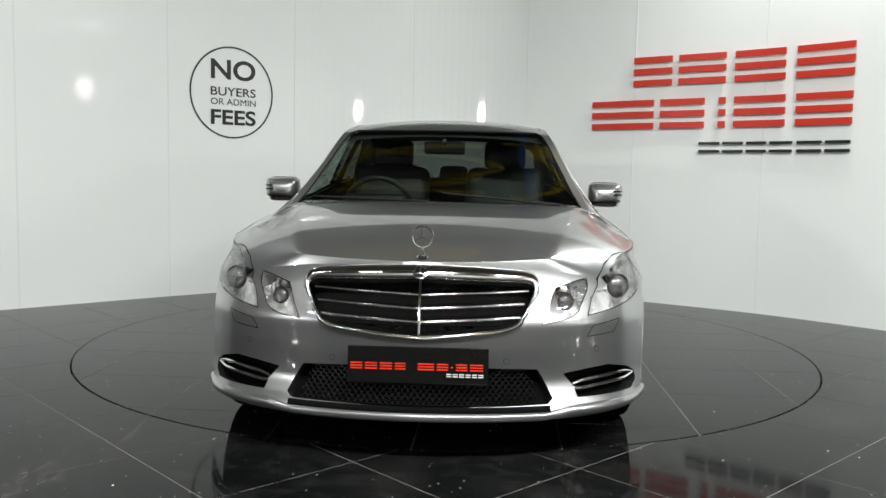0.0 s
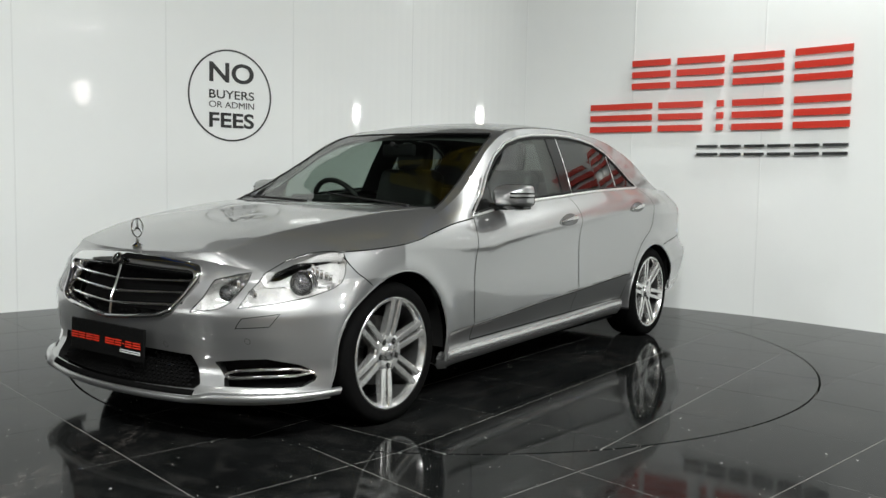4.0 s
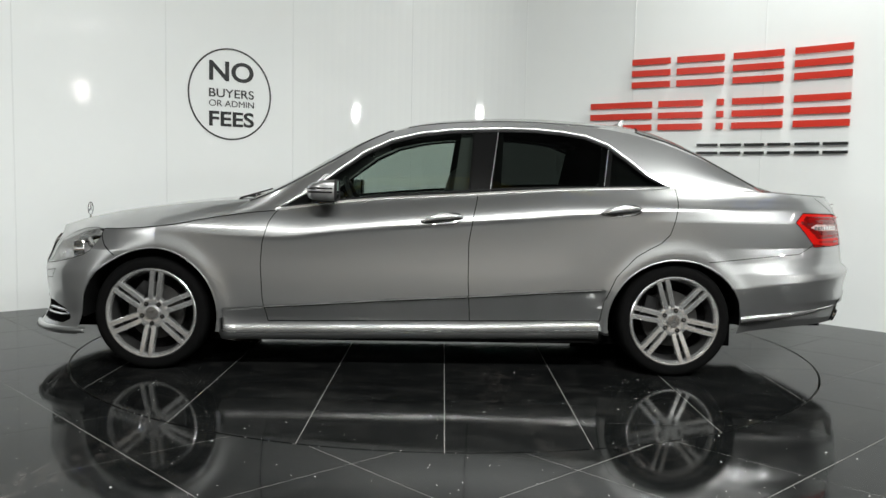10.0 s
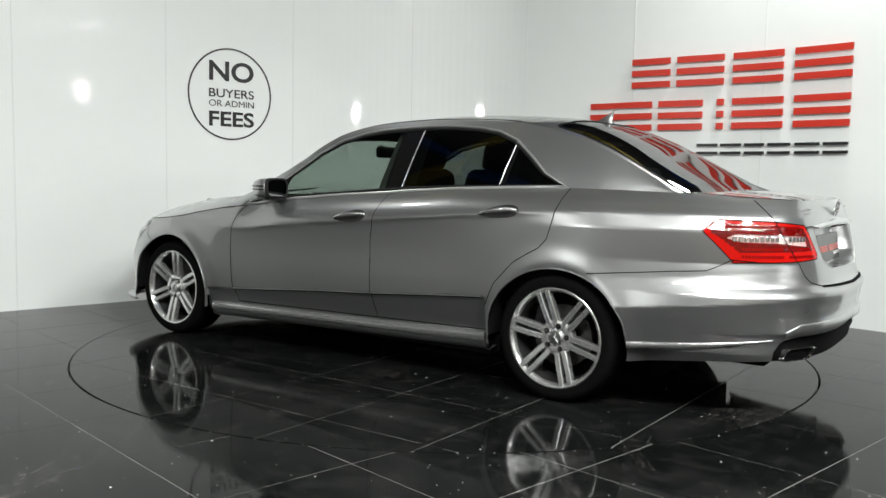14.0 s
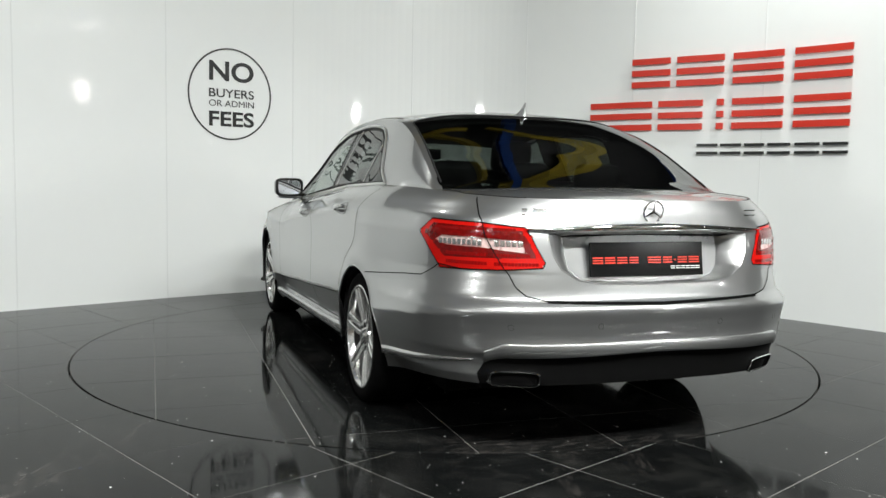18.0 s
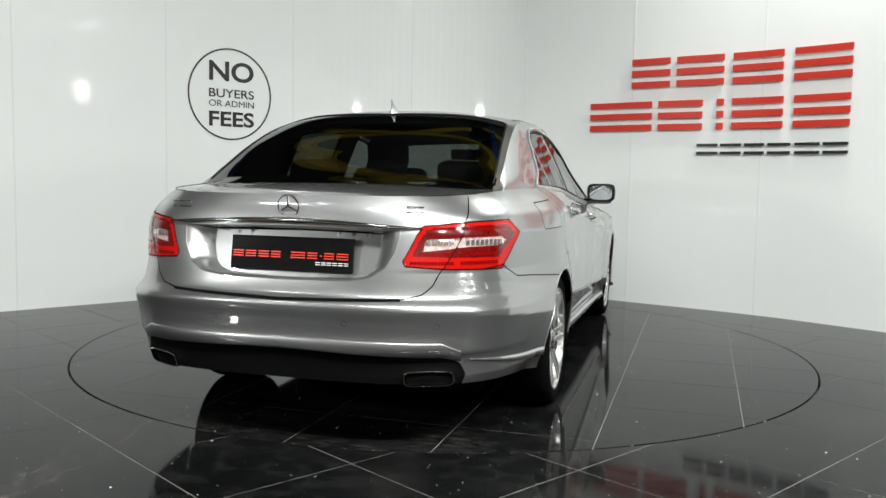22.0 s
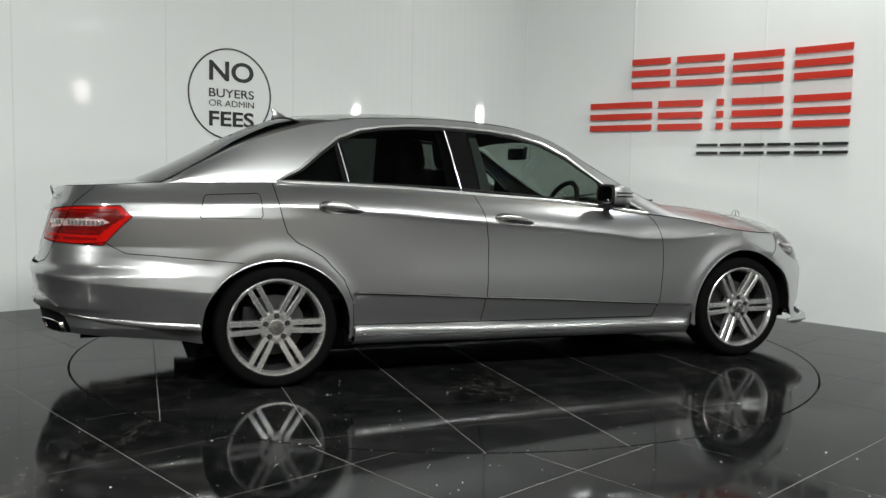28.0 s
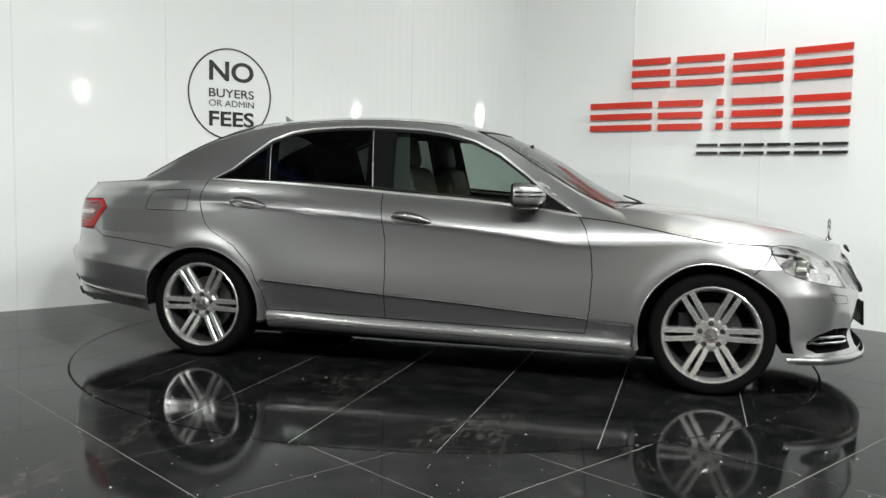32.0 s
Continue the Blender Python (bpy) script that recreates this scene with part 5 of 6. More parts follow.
Ps, Fs = sub_mesh(S3f, FS, sk == "pillar")
both("roof", np.concatenate([Pr, Ps]), np.concatenate([Fr, Fs + len(Pr)]), M["paint"])


def tube_both(name, pts, r, mat, label="", closed=False, flat=1.0):
    for s in (1, -1):
        bm = bmesh.new()
        add_tube(bm, [(a, b * s, c) for a, b, c in pts], r, 8, closed, flat)
        part(name, bm, mat, car, label)


ring = []
for a, b in zip(DLO, DLO[1:] + DLO[:1]):
    k = max(1, int(math.hypot(b[0] - a[0], b[1] - a[1]) / 0.03))
    ring += [(a[0] + (b[0] - a[0]) * j / k, a[1] + (b[1] - a[1]) * j / k) for j in range(k)]
ra = np.array(ring)
cp = cabin_xz(ra[:, 0], ra[:, 1])
tube_both("window_trim", (cp + (0, 0.003, 0)).tolist(), 0.0075, M["trim"], "bright metal window surround", True)
seal = []
cen = ra.mean(0)
for p in ra:
    d = cen - p
    d = d * np.array([0.3, 1.0])
    d = d / (np.linalg.norm(d) + 1e-9)
    seal.append(p + d * 0.017)
seal = np.array(seal)
cp = cabin_xz(seal[:, 0], seal[:, 1])
tube_both("window_seal", (cp + (0, 0.001, 0)).tolist(), 0.008, M["plastic"], "", True)
# bright strips along the posts between the side windows
for (xa, za), (xb, zb3), r_ in (((-0.408, 0.998), (-0.466, 1.368), 0.0018), ((-1.044, 1.036), (-1.088, 1.280), 0.0018), ((-0.300, 0.995), (-0.330, 1.366), 0.0016)):
    sx, sz = np.linspace(xa, xb, 16), np.linspace(za, zb3, 16)
    tube_both("post_strip", (cabin_xz(sx, sz) + (0, 0.003, 0)).tolist(), r_, M["trim"] if r_ > 0.0017 else M["black"])
# screen edges
for name, edge in (("screen_seal", [(0.93, 0.730), (0.85, 0.716), (0.6, 0.666), (0.35, 0.610), (0.20, 0.575), (0.138, 0.54), (0.165, 0.45), (0.19, 0.25), (0.20, 0.0)]),
                   ("screen_seal", [(-1.33, 0.0), (-1.32, 0.30), (-1.285, 0.50), (-1.262, 0.572), (-1.285, 0.599), (-1.5, 0.629), (-1.8, 0.665), (-1.93, 0.678)])):
    e = np.array(edge)
    t = np.linspace(0, len(e) - 1, 60)
    ex, ey = np.interp(t, range(len(e)), e[:, 0]), np.interp(t, range(len(e)), e[:, 1])
    cp = cabin(ex, 2 - np.clip(ey / rail_y(ex), 0, 1))
    tube_both(name, (cp + (0, 0, 0.001)).tolist(), 0.0045, M["plastic"])
# the rear quarter's line over the boot, and the roof's joint strip
rx_ = np.linspace(0.05, -1.05, 40)
cp = cabin(rx_, np.full(40, 1.06))
tube_both("roof_joint", (cp - (0, 0, 0.001)).tolist(), 0.004, M["plastic"])
# dark trim inside the rear pillars
rx_ = np.linspace(-1.12, -1.95, 30)
rows = [cabin(rx_, np.full(30, t_c)) * (1, 0.955, 1) - (0, 0, 0.012 * t_c) for t_c in np.linspace(0, 1.0, 12)]
P = np.concatenate(rows)
F = np.array([(r * 30 + i, r * 30 + i + 1, (r + 1) * 30 + i + 1, (r + 1) * 30 + i) for r in range(11) for i in range(29)])
each_side("pillar_trim", P, F, M["leather"], "black trim inside the rear pillar")


# ---------------------------------------------------------------- wheels
def build_wheel():
    wheel = new("wheel")
    wheel["label"] = "silver six-twin-spoke alloy wheel with a black tyre"
    bm = bmesh.new()
    add_spin(bm, [(0.232, -0.225), (0.262, -0.238), (0.288, -0.232), (0.304, -0.215), (0.3115, -0.195), (0.3125, -0.16), (0.3125, -0.07), (0.3115, -0.038), (0.304, -0.014), (0.292, -0.003), (0.272, 0.001), (0.252, -0.003), (0.246, -0.012), (0.240, -0.02)], 96)
    part("tyre", bm, M["rubber"], wheel, "black low-profile tyre")
    bm = bmesh.new()
    for r0, y0_ in ((0.3122, -0.075), (0.3122, -0.115), (0.3122, -0.155)):
        add_spin(bm, [(r0 + 0.0008, y0_ - 0.004), (r0 + 0.0008, y0_ + 0.004)], 96)
    part("tread_groove", bm, M["black"], wheel)
    bm = bmesh.new()
    add_spin(bm, [(0.243, -0.024), (0.2475, -0.014), (0.2475, -0.006), (0.243, -0.003), (0.236, -0.004), (0.229, -0.014), (0.225, -0.022), (0.2225, -0.034)], 96)
    part("rim", bm, M["alloy"], wheel, "polished rim with a stepped lip")
    bm = bmesh.new()
    add_spin(bm, [(0.2225, -0.034), (0.214, -0.09), (0.212, -0.20), (0.228, -0.215)], 96)
    part("rim_barrel", bm, M["barrel"], wheel)
    for k in range(6):
        a = k * math.pi / 3
        for s in (1, -1):
            bm = bmesh.new()
            rows = [(0.070, 0.0035, 0.030, -0.028, -0.065), (0.10, 0.0065, 0.0345, -0.024, -0.060), (0.16, 0.0085, 0.036, -0.014, -0.046), (0.21, 0.0095, 0.0365, -0.008, -0.036), (0.237, 0.010, 0.0385, -0.0055, -0.030)]
            rings = []
            for r, t0, t1, yf, yb in rows:
                ring = []
                b = 0.0035
                for t, y_ in ((t0, yf - b), (t0 + b, yf), (t1 - b, yf), (t1, yf - b), (t1 + 0.002, yb), (t0, yb)):
                    x_, z_ = r, t * s
                    ring.append(bm.verts.new((x_ * math.cos(a) - z_ * math.sin(a), y_, x_ * math.sin(a) + z_ * math.cos(a))))
                rings.append(ring)
            for p, q_ in zip(rings, rings[1:]):
                for i in range(6):
                    j = (i + 1) % 6
                    bm.faces.new((p[i], p[j], q_[j], q_[i]))
            bm.faces.new(rings[0])
            bm.faces.new(rings[-1])
            part("spoke", bm, M["alloy"], wheel, angle=25)
    bm = bmesh.new()
    add_spin(bm, [(0.088, -0.075), (0.088, -0.036), (0.083, -0.030), (0.070, -0.027), (0.050, -0.030), (0.040, -0.031), (0.037, -0.026), (0.001, -0.026)], 60)
    part("hub", bm, M["alloy"], wheel)
    bm = bmesh.new()
    add_spin(bm, [(0.036, -0.027), (0.036, -0.020), (0.033, -0.017), (0.0005, -0.016)], 40)
    cap = part("centre_cap", bm, M["satin"], wheel, "round centre cap with a three-pointed mark")
    bm = bmesh.new()
    for k in range(3):
        a = math.pi / 2 + k * 2 * math.pi / 3
        add_rod(bm, (0, -0.0155, 0), (0.026 * math.cos(a), -0.0155, 0.026 * math.sin(a)), 0.004, 0.001, 6)
    part("cap_mark", bm, M["chrome"], cap)
    for k in range(5):
        a = math.pi / 2 + k * 2 * math.pi / 5
        bm = bmesh.new()
        add_spin(bm, [(0.0125, -0.034), (0.0125, -0.0262), (0.0115, -0.0255), (0.0005, -0.0255)], 16)
        ob = part("bolt_hole", bm, M["black"], wheel)
        ob.location = (0.058 * math.cos(a), 0, 0.058 * math.sin(a))
        bm = bmesh.new()
        add_spin(bm, [(0.0055, -0.031), (0.0055, -0.0248), (0.0005, -0.0246)], 6)
        ob = part("wheel_bolt", bm, M["satin"], wheel)
        ob.location = (0.058 * math.cos(a), 0, 0.058 * math.sin(a))
    bm = bmesh.new()
    add_spin(bm, [(0.08, -0.105), (0.155, -0.105), (0.155, -0.135), (0.08, -0.135)], 48, closed=True)
    part("brake_disc", bm, M["disc"], wheel)
    # black disc behind the spokes, standing in for the shade in the slots
    bm = bmesh.new()
    add_spin(bm, [(0.213, -0.14), (0.001, -0.14)], 48)
    part("slot_shade", bm, M["black"], wheel)
    bm = bmesh.new()
    vs = add_box(bm, (0.075, 0.07, 0.15), (0.125, -0.12, 0.03), 0.012)
    part("caliper", bm, M["plastic"], wheel)
    return wheel


wheel = build_wheel()
wheel.parent = car
FACE = 0.908
wheel.matrix_basis = pose(HUBS[0][0], FACE - 0.014, 0.3125) @ pose(0, 0, 0, 0, -38, 0)
for (hx, _h), y_, m in ((HUBS[1], FACE, pose(0, 0, 0, 0, -12.5, 0)), (HUBS[0], 0.014 - FACE, pose(0, 0, 0, 0, 2, 180)), (HUBS[1], -FACE, pose(0, 0, 0, 0, 0, 180))):
    w2 = copy_thing(wheel, Matrix())
    w2.parent = car
    w2.matrix_basis = pose(hx, y_, 0.3125) @ m

# wheel housings and underside
def body_y(x_, z_):
    """Half width of the body at x and z, corners included."""
    px, py = outline(z_, np.linspace(0, 3, 600))
    return float(np.interp(-x_, -px, py))


for k, (hx, hz_) in enumerate(HUBS):
    for s in (1, -1):
        bm = bmesh.new()
        a = np.linspace(-0.08, np.pi + 0.08, 40)
        rows = []
        for y_ in (0.895, 0.86, 0.60):
            rr = 0.003 if y_ > 0.88 else 0.012
            rows.append([bm.verts.new((hx + (ARCH[k][0] + rr) * math.cos(t), min(y_, body_y(hx + (ARCH[k][0] + rr) * math.cos(t), hz_ + (ARCH[k][1] + rr) * math.sin(t)) - 0.012) * s, hz_ + (ARCH[k][1] + rr) * math.sin(t))) for t in a])
        for p, q_ in zip(rows, rows[1:]):
            for i in range(len(a) - 1):
                bm.faces.new((p[i], p[i + 1], q_[i + 1], q_[i]))
        bm.faces.new(rows[-1])
        part("wheel_housing", bm, M["plastic"], car, "black wheel housing liner")
        # rolled lip of the arch
        ring_q = arch_ring(k, 0.002, 80)
        pts = [p for p in on_flank(np.array([r[0] for r in ring_q]), np.array([r[1] for r in ring_q]), np.full(80, -0.002)).tolist() if p[2] > float(low_edge(p[0])) + 0.055]
        lo = min(range(len(pts)), key=lambda i: (pts[i][2], 0))
        pts = sorted(pts, key=lambda p: math.atan2(p[2] - hz_, p[0] - hx) if math.atan2(p[2] - hz_, p[0] - hx) > -1.6 else math.atan2(p[2] - hz_, p[0] - hx) + 2 * math.pi)
        bm = bmesh.new()
        add_tube(bm, [(p[0], p[1] * s, p[2]) for p in pts], 0.005, 8)
        part("arch_lip", bm, M["paint"], car)
# plain black boxes for the underside, widened and lowered to block light beneath
for size, at in (((4.35, 1.14, 0.10), (-0.15, 0, 0.32)), ((2.04, 1.62, 0.13), (0.0, 0, 0.235)), ((2.12, 0.06, 0.09), (0.0, 0.74, 0.22)), ((2.12, 0.06, 0.09), (0.0, -0.74, 0.22)), ((0.56, 1.30, 0.12), (-2.08, 0, 0.32)),
                 ((3.5, 1.22, 0.16), (-0.1, 0, 0.205)), ((0.24, 1.16, 0.09), (1.93, 0, 0.235))):
    bm = bmesh.new()
    add_box(bm, size, at)
    part("underside", bm, M["black"], car, "black box under the car, added to block light beneath it", smooth=False)


# ---------------------------------------------------------------- outside fittings
def loft(bm, rings, caps=True):
    rr = [[bm.verts.new(p) for p in r] for r in rings]
    n = len(rr[0])
    for p, q_ in zip(rr, rr[1:]):
        for i in range(n):
            j = (i + 1) % n
            bm.faces.new((p[i], p[j], q_[j], q_[i]))
    if caps:
        bm.faces.new(rr[0])
        bm.faces.new(rr[-1])


def oval(cx, cy, cz, a, b, axis, n=20, power=0.7):
    """A rounded-box outline across an axis."""
    out = []
    for k in range(n):
        t = 2 * math.pi * k / n
        u = math.copysign(abs(math.cos(t)) ** power, math.cos(t)) * a
        v_ = math.copysign(abs(math.sin(t)) ** power, math.sin(t)) * b
        out.append((cx, cy + u, cz + v_) if axis == "x" else (cx + u, cy, cz + v_))
    return out


for s, owner in ((1, 0), (-1, 1)):
    # door mirrors
    mirror = new("door_mirror")
    mirror.parent = car
    mirror["label"] = "silver door mirror with a black foot"
    bm = bmesh.new()
    rings = []
    for x_, a, b, dz, dy in ((0.425, 0.083, 0.056, 0.0, 0.0), (0.44, 0.090, 0.064, 0.0, 0.0), (0.50, 0.088, 0.062, -0.001, -0.002), (0.545, 0.078, 0.053, -0.004, -0.006), (0.572, 0.058, 0.038, -0.007, -0.012), (0.583, 0.030, 0.018, -0.009, -0.016)):
        rings.append([(x, y * s, z_) for x, y, z_ in oval(x_, 0.918 + dy, 1.000 + dz, a * 1.06, b * 0.93, "x", 28, 0.42)])
    loft(bm, rings)
    part("housing", bm, M["paint"], mirror, angle=50)
    bm = bmesh.new()
    loft(bm, [[(x, y * s, z_) for x, y, z_ in oval(0.420, 0.918, 1.000, 0.080, 0.052, "x", 28, 0.62)], [(x, y * s, z_) for x, y, z_ in oval(0.424, 0.918, 1.000, 0.080, 0.052, "x", 28, 0.62)]])
    part("mirror_glass", bm, M["mirror"], mirror, "mirror glass")
    bm = bmesh.new()
    loft(bm, [[(x, y * s, z_) for x, y, z_ in oval(0.421, 0.918, 1.000, 0.074, 0.047, "x", 28, 0.5)], [(x, y * s, z_) for x, y, z_ in oval(0.416, 0.918, 1.000, 0.084, 0.054, "x", 28, 0.45)],
              [(x, y * s, z_) for x, y, z_ in oval(0.430, 0.918, 1.000, 0.093, 0.061, "x", 28, 0.42)]], caps=False)
    part("mirror_frame", bm, M["plastic"], mirror, "black frame round the glass")
    bm = bmesh.new()
    rings = []
    for x_, a, b in ((0.43, 0.080, 0.013), (0.50, 0.082, 0.015), (0.555, 0.06, 0.010)):
        rings.append([(x, y * s, z_) for x, y, z_ in oval(x_, 0.910, 0.936, a, b, "x", 20, 0.7)])
    loft(bm, rings)
    part("mirror_foot", bm, M["gloss_black"], mirror)
    bm = bmesh.new()
    add_rod(bm, (0.52, 0.79 * s, 0.935), (0.50, 0.86 * s, 0.942), 0.024, 0.018, 12)
    part("mirror_arm", bm, M["gloss_black"], mirror)
    for zz, l_ in ((1.012, 0.055), (0.992, 0.075)):
        bm = bmesh.new()
        pts = [(x_, y_ * s, zz) for x_, y_ in ((0.579, 0.950), (0.574, 0.968), (0.562, 0.985), (0.545, 0.996), (0.51, 1.007), (0.47, 1.012), (0.44, 1.013))]
        add_tube(bm, pts, 0.0045, 8)
        part("mirror_slot", bm, M["gloss_black"], mirror)
    # door handles
    for door, (qa, za, qb, zb_) in ((door_f[owner], (2.840, 0.838, 3.075, 0.864)), (door_r[owner], (3.820, 0.900, 4.045, 0.922))):
        cup = bmesh.new()
        qm, zm = (qa + qb) / 2, (za + zb_) / 2
        slope = math.atan2(zb_ - za, qb - qa)
        ring_o, ring_i = [], []
        for k in range(32):
            t = 2 * math.pi * k / 32
            for R, f in ((ring_o, 1.0), (ring_i, 0.93)):
                u = 0.118 * f * math.cos(t)
                h = (0.034 if math.sin(t) > 0 else 0.027) * f * math.sin(t) * (1 + 0.35 * math.cos(t))
                R.append((qm + u * math.cos(slope) - h * math.sin(slope), zm + u * math.sin(slope) + h * math.cos(slope)))
        ro, ri = np.array(ring_o), np.array(ring_i)
        A = on_flank(ro[:, 0], ro[:, 1], np.full(32, 0.0012))
        B = on_flank(ri[:, 0], ri[:, 1], np.full(32, 0.0030))
        cshrink = np.array([qm, zm]) + (ri - [qm, zm]) * 0.85
        Cc = on_flank(cshrink[:, 0], cshrink[:, 1], np.full(32, 0.0016))
        loft(cup, [[(x, y * s, z_) for x, y, z_ in r] for r in (A.tolist(), B.tolist(), Cc.tolist())], caps=False)
        cup.faces.new(cup.verts[-32:])
        part("shaded_handle_cup", cup, M["cup"], door)
        bm = bmesh.new()
        rings = []
        for t in np.linspace(0, 1, 16):
            qq, zz = qa + 0.006 + (qb - qa - 0.012) * t, za + (zb_ - za) * t + 0.002
            bow_ = math.sin(math.pi * min(1, max(0, t)))
            h = 0.005 + 0.005 * bow_ + 0.003 * t
            off = 0.006 + 0.028 * bow_ ** 0.6
            c = on_flank(np.array([qq]), np.array([zz]), np.array([off]))[0]
            rings.append([(c[0], (c[1] + 0.006 * math.sin(a)) * s, c[2] + h * math.cos(a)) for a in np.linspace(0, 2 * math.pi, 10, endpoint=False)])
        loft(bm, rings)
        part("door_handle", bm, M["lit_paint"], door, "silver door handle")

# number plates with plain bars
def plate(name, x_, z_, tilt, facing, w_, h_):
    ob = new(name)
    ob.parent = car
    ob["label"] = "black show plate with red and white bars"
    ob.matrix_basis = pose(x_, 0, z_, 0, 0, 90 if facing > 0 else -90) @ pose(0, 0, 0, tilt, 0, 0)
    bm = bmesh.new()
    add_box(bm, (w_, 0.012, h_), (0, 0, 0), 0.003)
    part("plate_board", bm, M["plate"], ob, smooth=False)
    u = w_ / 0.52
    for a, b in ((-0.25, -0.205), (-0.195, -0.15), (-0.14, -0.095), (-0.085, -0.045), (0.0, 0.06), (0.07, 0.112), (0.122, 0.130), (0.140, 0.182), (0.192, 0.24)):
        for zz in (0.004, -0.006, -0.016) if b - a > 0.02 else (-0.006,):
            bm = bmesh.new()
            add_box(bm, ((b - a) * u, 0.003, 0.0048), ((a + b) / 2 * u, -0.007, zz * u + 0.002))
            part("plate_bar", bm, M["red_mark"], ob, smooth=False)
    for k in range(6):
        for zz in (-0.030, -0.038):
            bm = bmesh.new()
            add_box(bm, (0.018 * u, 0.003, 0.003), ((0.115 + 0.0235 * k) * u, -0.007, zz * u))
            part("plate_bar", bm, M["white"], ob, smooth=False)
    return ob


plate("number_plate", 2.252, 0.381, -3, 1, 0.52, 0.135)
plate("number_plate", -2.482, 0.770, -8, -1, 0.52, 0.135)

# exhaust tips
for s in (1, -1):
    bm = bmesh.new()
    def tip(x_, g):
        return [(x_, y * s, z_) for _, y, z_ in [(0, 0.57 + u, 0.320 + v_) for u, v_ in
                [(math.copysign(abs(math.cos(t)) ** 0.4, math.cos(t)) * (0.088 - g) + 0.004 * math.sin(t), math.copysign(abs(math.sin(t)) ** 0.45, math.sin(t)) * (0.033 - g)) for t in np.linspace(0, 2 * math.pi, 32, endpoint=False)]]]
    def skew(r):
        return [(x_ + 0.013 + (abs(y) - 0.57) * 0.5 + (0.320 - z_) * 0.45, y, z_) for x_, y, z_ in r]
    loft(bm, [skew(tip(-2.42, 0.0)), skew(tip(-2.503, 0.0)), skew(tip(-2.506, 0.003)), skew(tip(-2.505, 0.006)), skew(tip(-2.47, 0.008))], caps=False)
    ex = part("exhaust_tip", bm, M["chrome"], car, "chrome rectangular exhaust trim")
    bm = bmesh.new()
    loft(bm, [skew(tip(-2.496, 0.009)), skew(tip(-2.488, 0.009))])
    part("exhaust_dark", bm, M["black"], ex)

# bonnet ornament and round badges
def star(parent_name, label, m, r, wire):
    ob = new(parent_name)
    ob.parent = car
    ob["label"] = label
    ob.matrix_basis = m
    bm = bmesh.new()
    add_tube(bm, [(r * math.cos(a), 0, r * math.sin(a)) for a in np.linspace(0, 2 * math.pi, 40, endpoint=False)], wire, 8, True)
    part("badge_ring", bm, M["chrome"], ob)
    for k in range(3):
        a = math.pi / 2 + k * 2 * math.pi / 3
        bm = bmesh.new()
        add_rod(bm, (0, 0, 0), (r * math.cos(a), 0, r * math.sin(a)), wire * 1.7, wire * 0.4, 6)
        part("badge_ray", bm, M["chrome"], ob)
    return ob


orn = star("bonnet_ornament", "upright chrome ring ornament on the bonnet", pose(2.10, 0, 0.845, 0, 0, 90), 0.040, 0.0032)
bm = bmesh.new()
add_spin(bm, [(0.024, -0.080), (0.022, -0.073), (0.010, -0.066), (0.006, -0.05), (0.004, -0.038)], 20, "Z")
part("ornament_foot", bm, M["chrome"], orn)
star("boot_badge", "chrome ring badge on the boot lid", pose(-2.514, 0, 0.958, -13, 0, 90), 0.043, 0.0034)
bm = bmesh.new()
add_spin(bm, [(0.026, -0.004), (0.026, 0.004), (0.020, 0.007), (0.0005, 0.008)], 28)
ob = part("grille_badge", bm, M["gloss_black"], car, "small round badge on the grille")
ob.matrix_basis = pose(2.196, 0, 0.716, 0, 0, -90) @ pose(0, 0, 0, 28, 0, 0)
bm = bmesh.new()
add_tube(bm, [(0.025 * math.cos(a), 0.007, 0.025 * math.sin(a)) for a in np.linspace(0, 2 * math.pi, 32, endpoint=False)], 0.003, 6, True)
for k in range(3):
    a = math.pi / 2 + k * 2 * math.pi / 3
    add_rod(bm, (0, 0.008, 0), (0.024 * math.cos(a), 0.008, 0.024 * math.sin(a)), 0.0035, 0.001, 6)
part("badge_rim", bm, M["chrome"], ob)
# model letters on the boot become plain bars
for y_, n in ((0.575, 1), (0.525, 3), (-0.50, 3)):
    for k in range(n):
        yy_ = y_ - k * 0.030
        qq = FLANK - abs(yy_)
        c = on_flank(np.array([float(np.interp(abs(yy_), _y[_tail][::-1], _len[_tail][::-1]))]), np.array([0.955]), np.array([0.007]))[0]
        bm = bmesh.new()
        for dz in (-0.010, 0.010):
            add_box(bm, (0.004, 0.022, 0.005), (float(c[0]), float(c[1]) * (1 if yy_ > 0 else -1), 0.955 + dz), 0.001)
        part("badge_bar", bm, M["chrome"], car, smooth=False)

# roof aerial
bm = bmesh.new()
loft(bm, [[(x_, y_, z_) for x_, y_, z_ in r] for r in (
    [(-1.26 + 0.065 * math.cos(t), 0.032 * math.sin(t), 1.392) for t in np.linspace(0, 2 * math.pi, 20, endpoint=False)],
    [(-1.262 + 0.060 * math.cos(t), 0.027 * math.sin(t), 1.415) for t in np.linspace(0, 2 * math.pi, 20, endpoint=False)],
    [(-1.275 + 0.040 * math.cos(t), 0.012 * math.sin(t), 1.428) for t in np.linspace(0, 2 * math.pi, 20, endpoint=False)],
    [(-1.300 + 0.020 * math.cos(t), 0.005 * math.sin(t), 1.452) for t in np.linspace(0, 2 * math.pi, 20, endpoint=False)],
    [(-1.318 + 0.007 * math.cos(t), 0.003 * math.sin(t), 1.474) for t in np.linspace(0, 2 * math.pi, 20, endpoint=False)])])
part("roof_aerial", bm, M["paint"], car, "silver fin aerial on the roof")

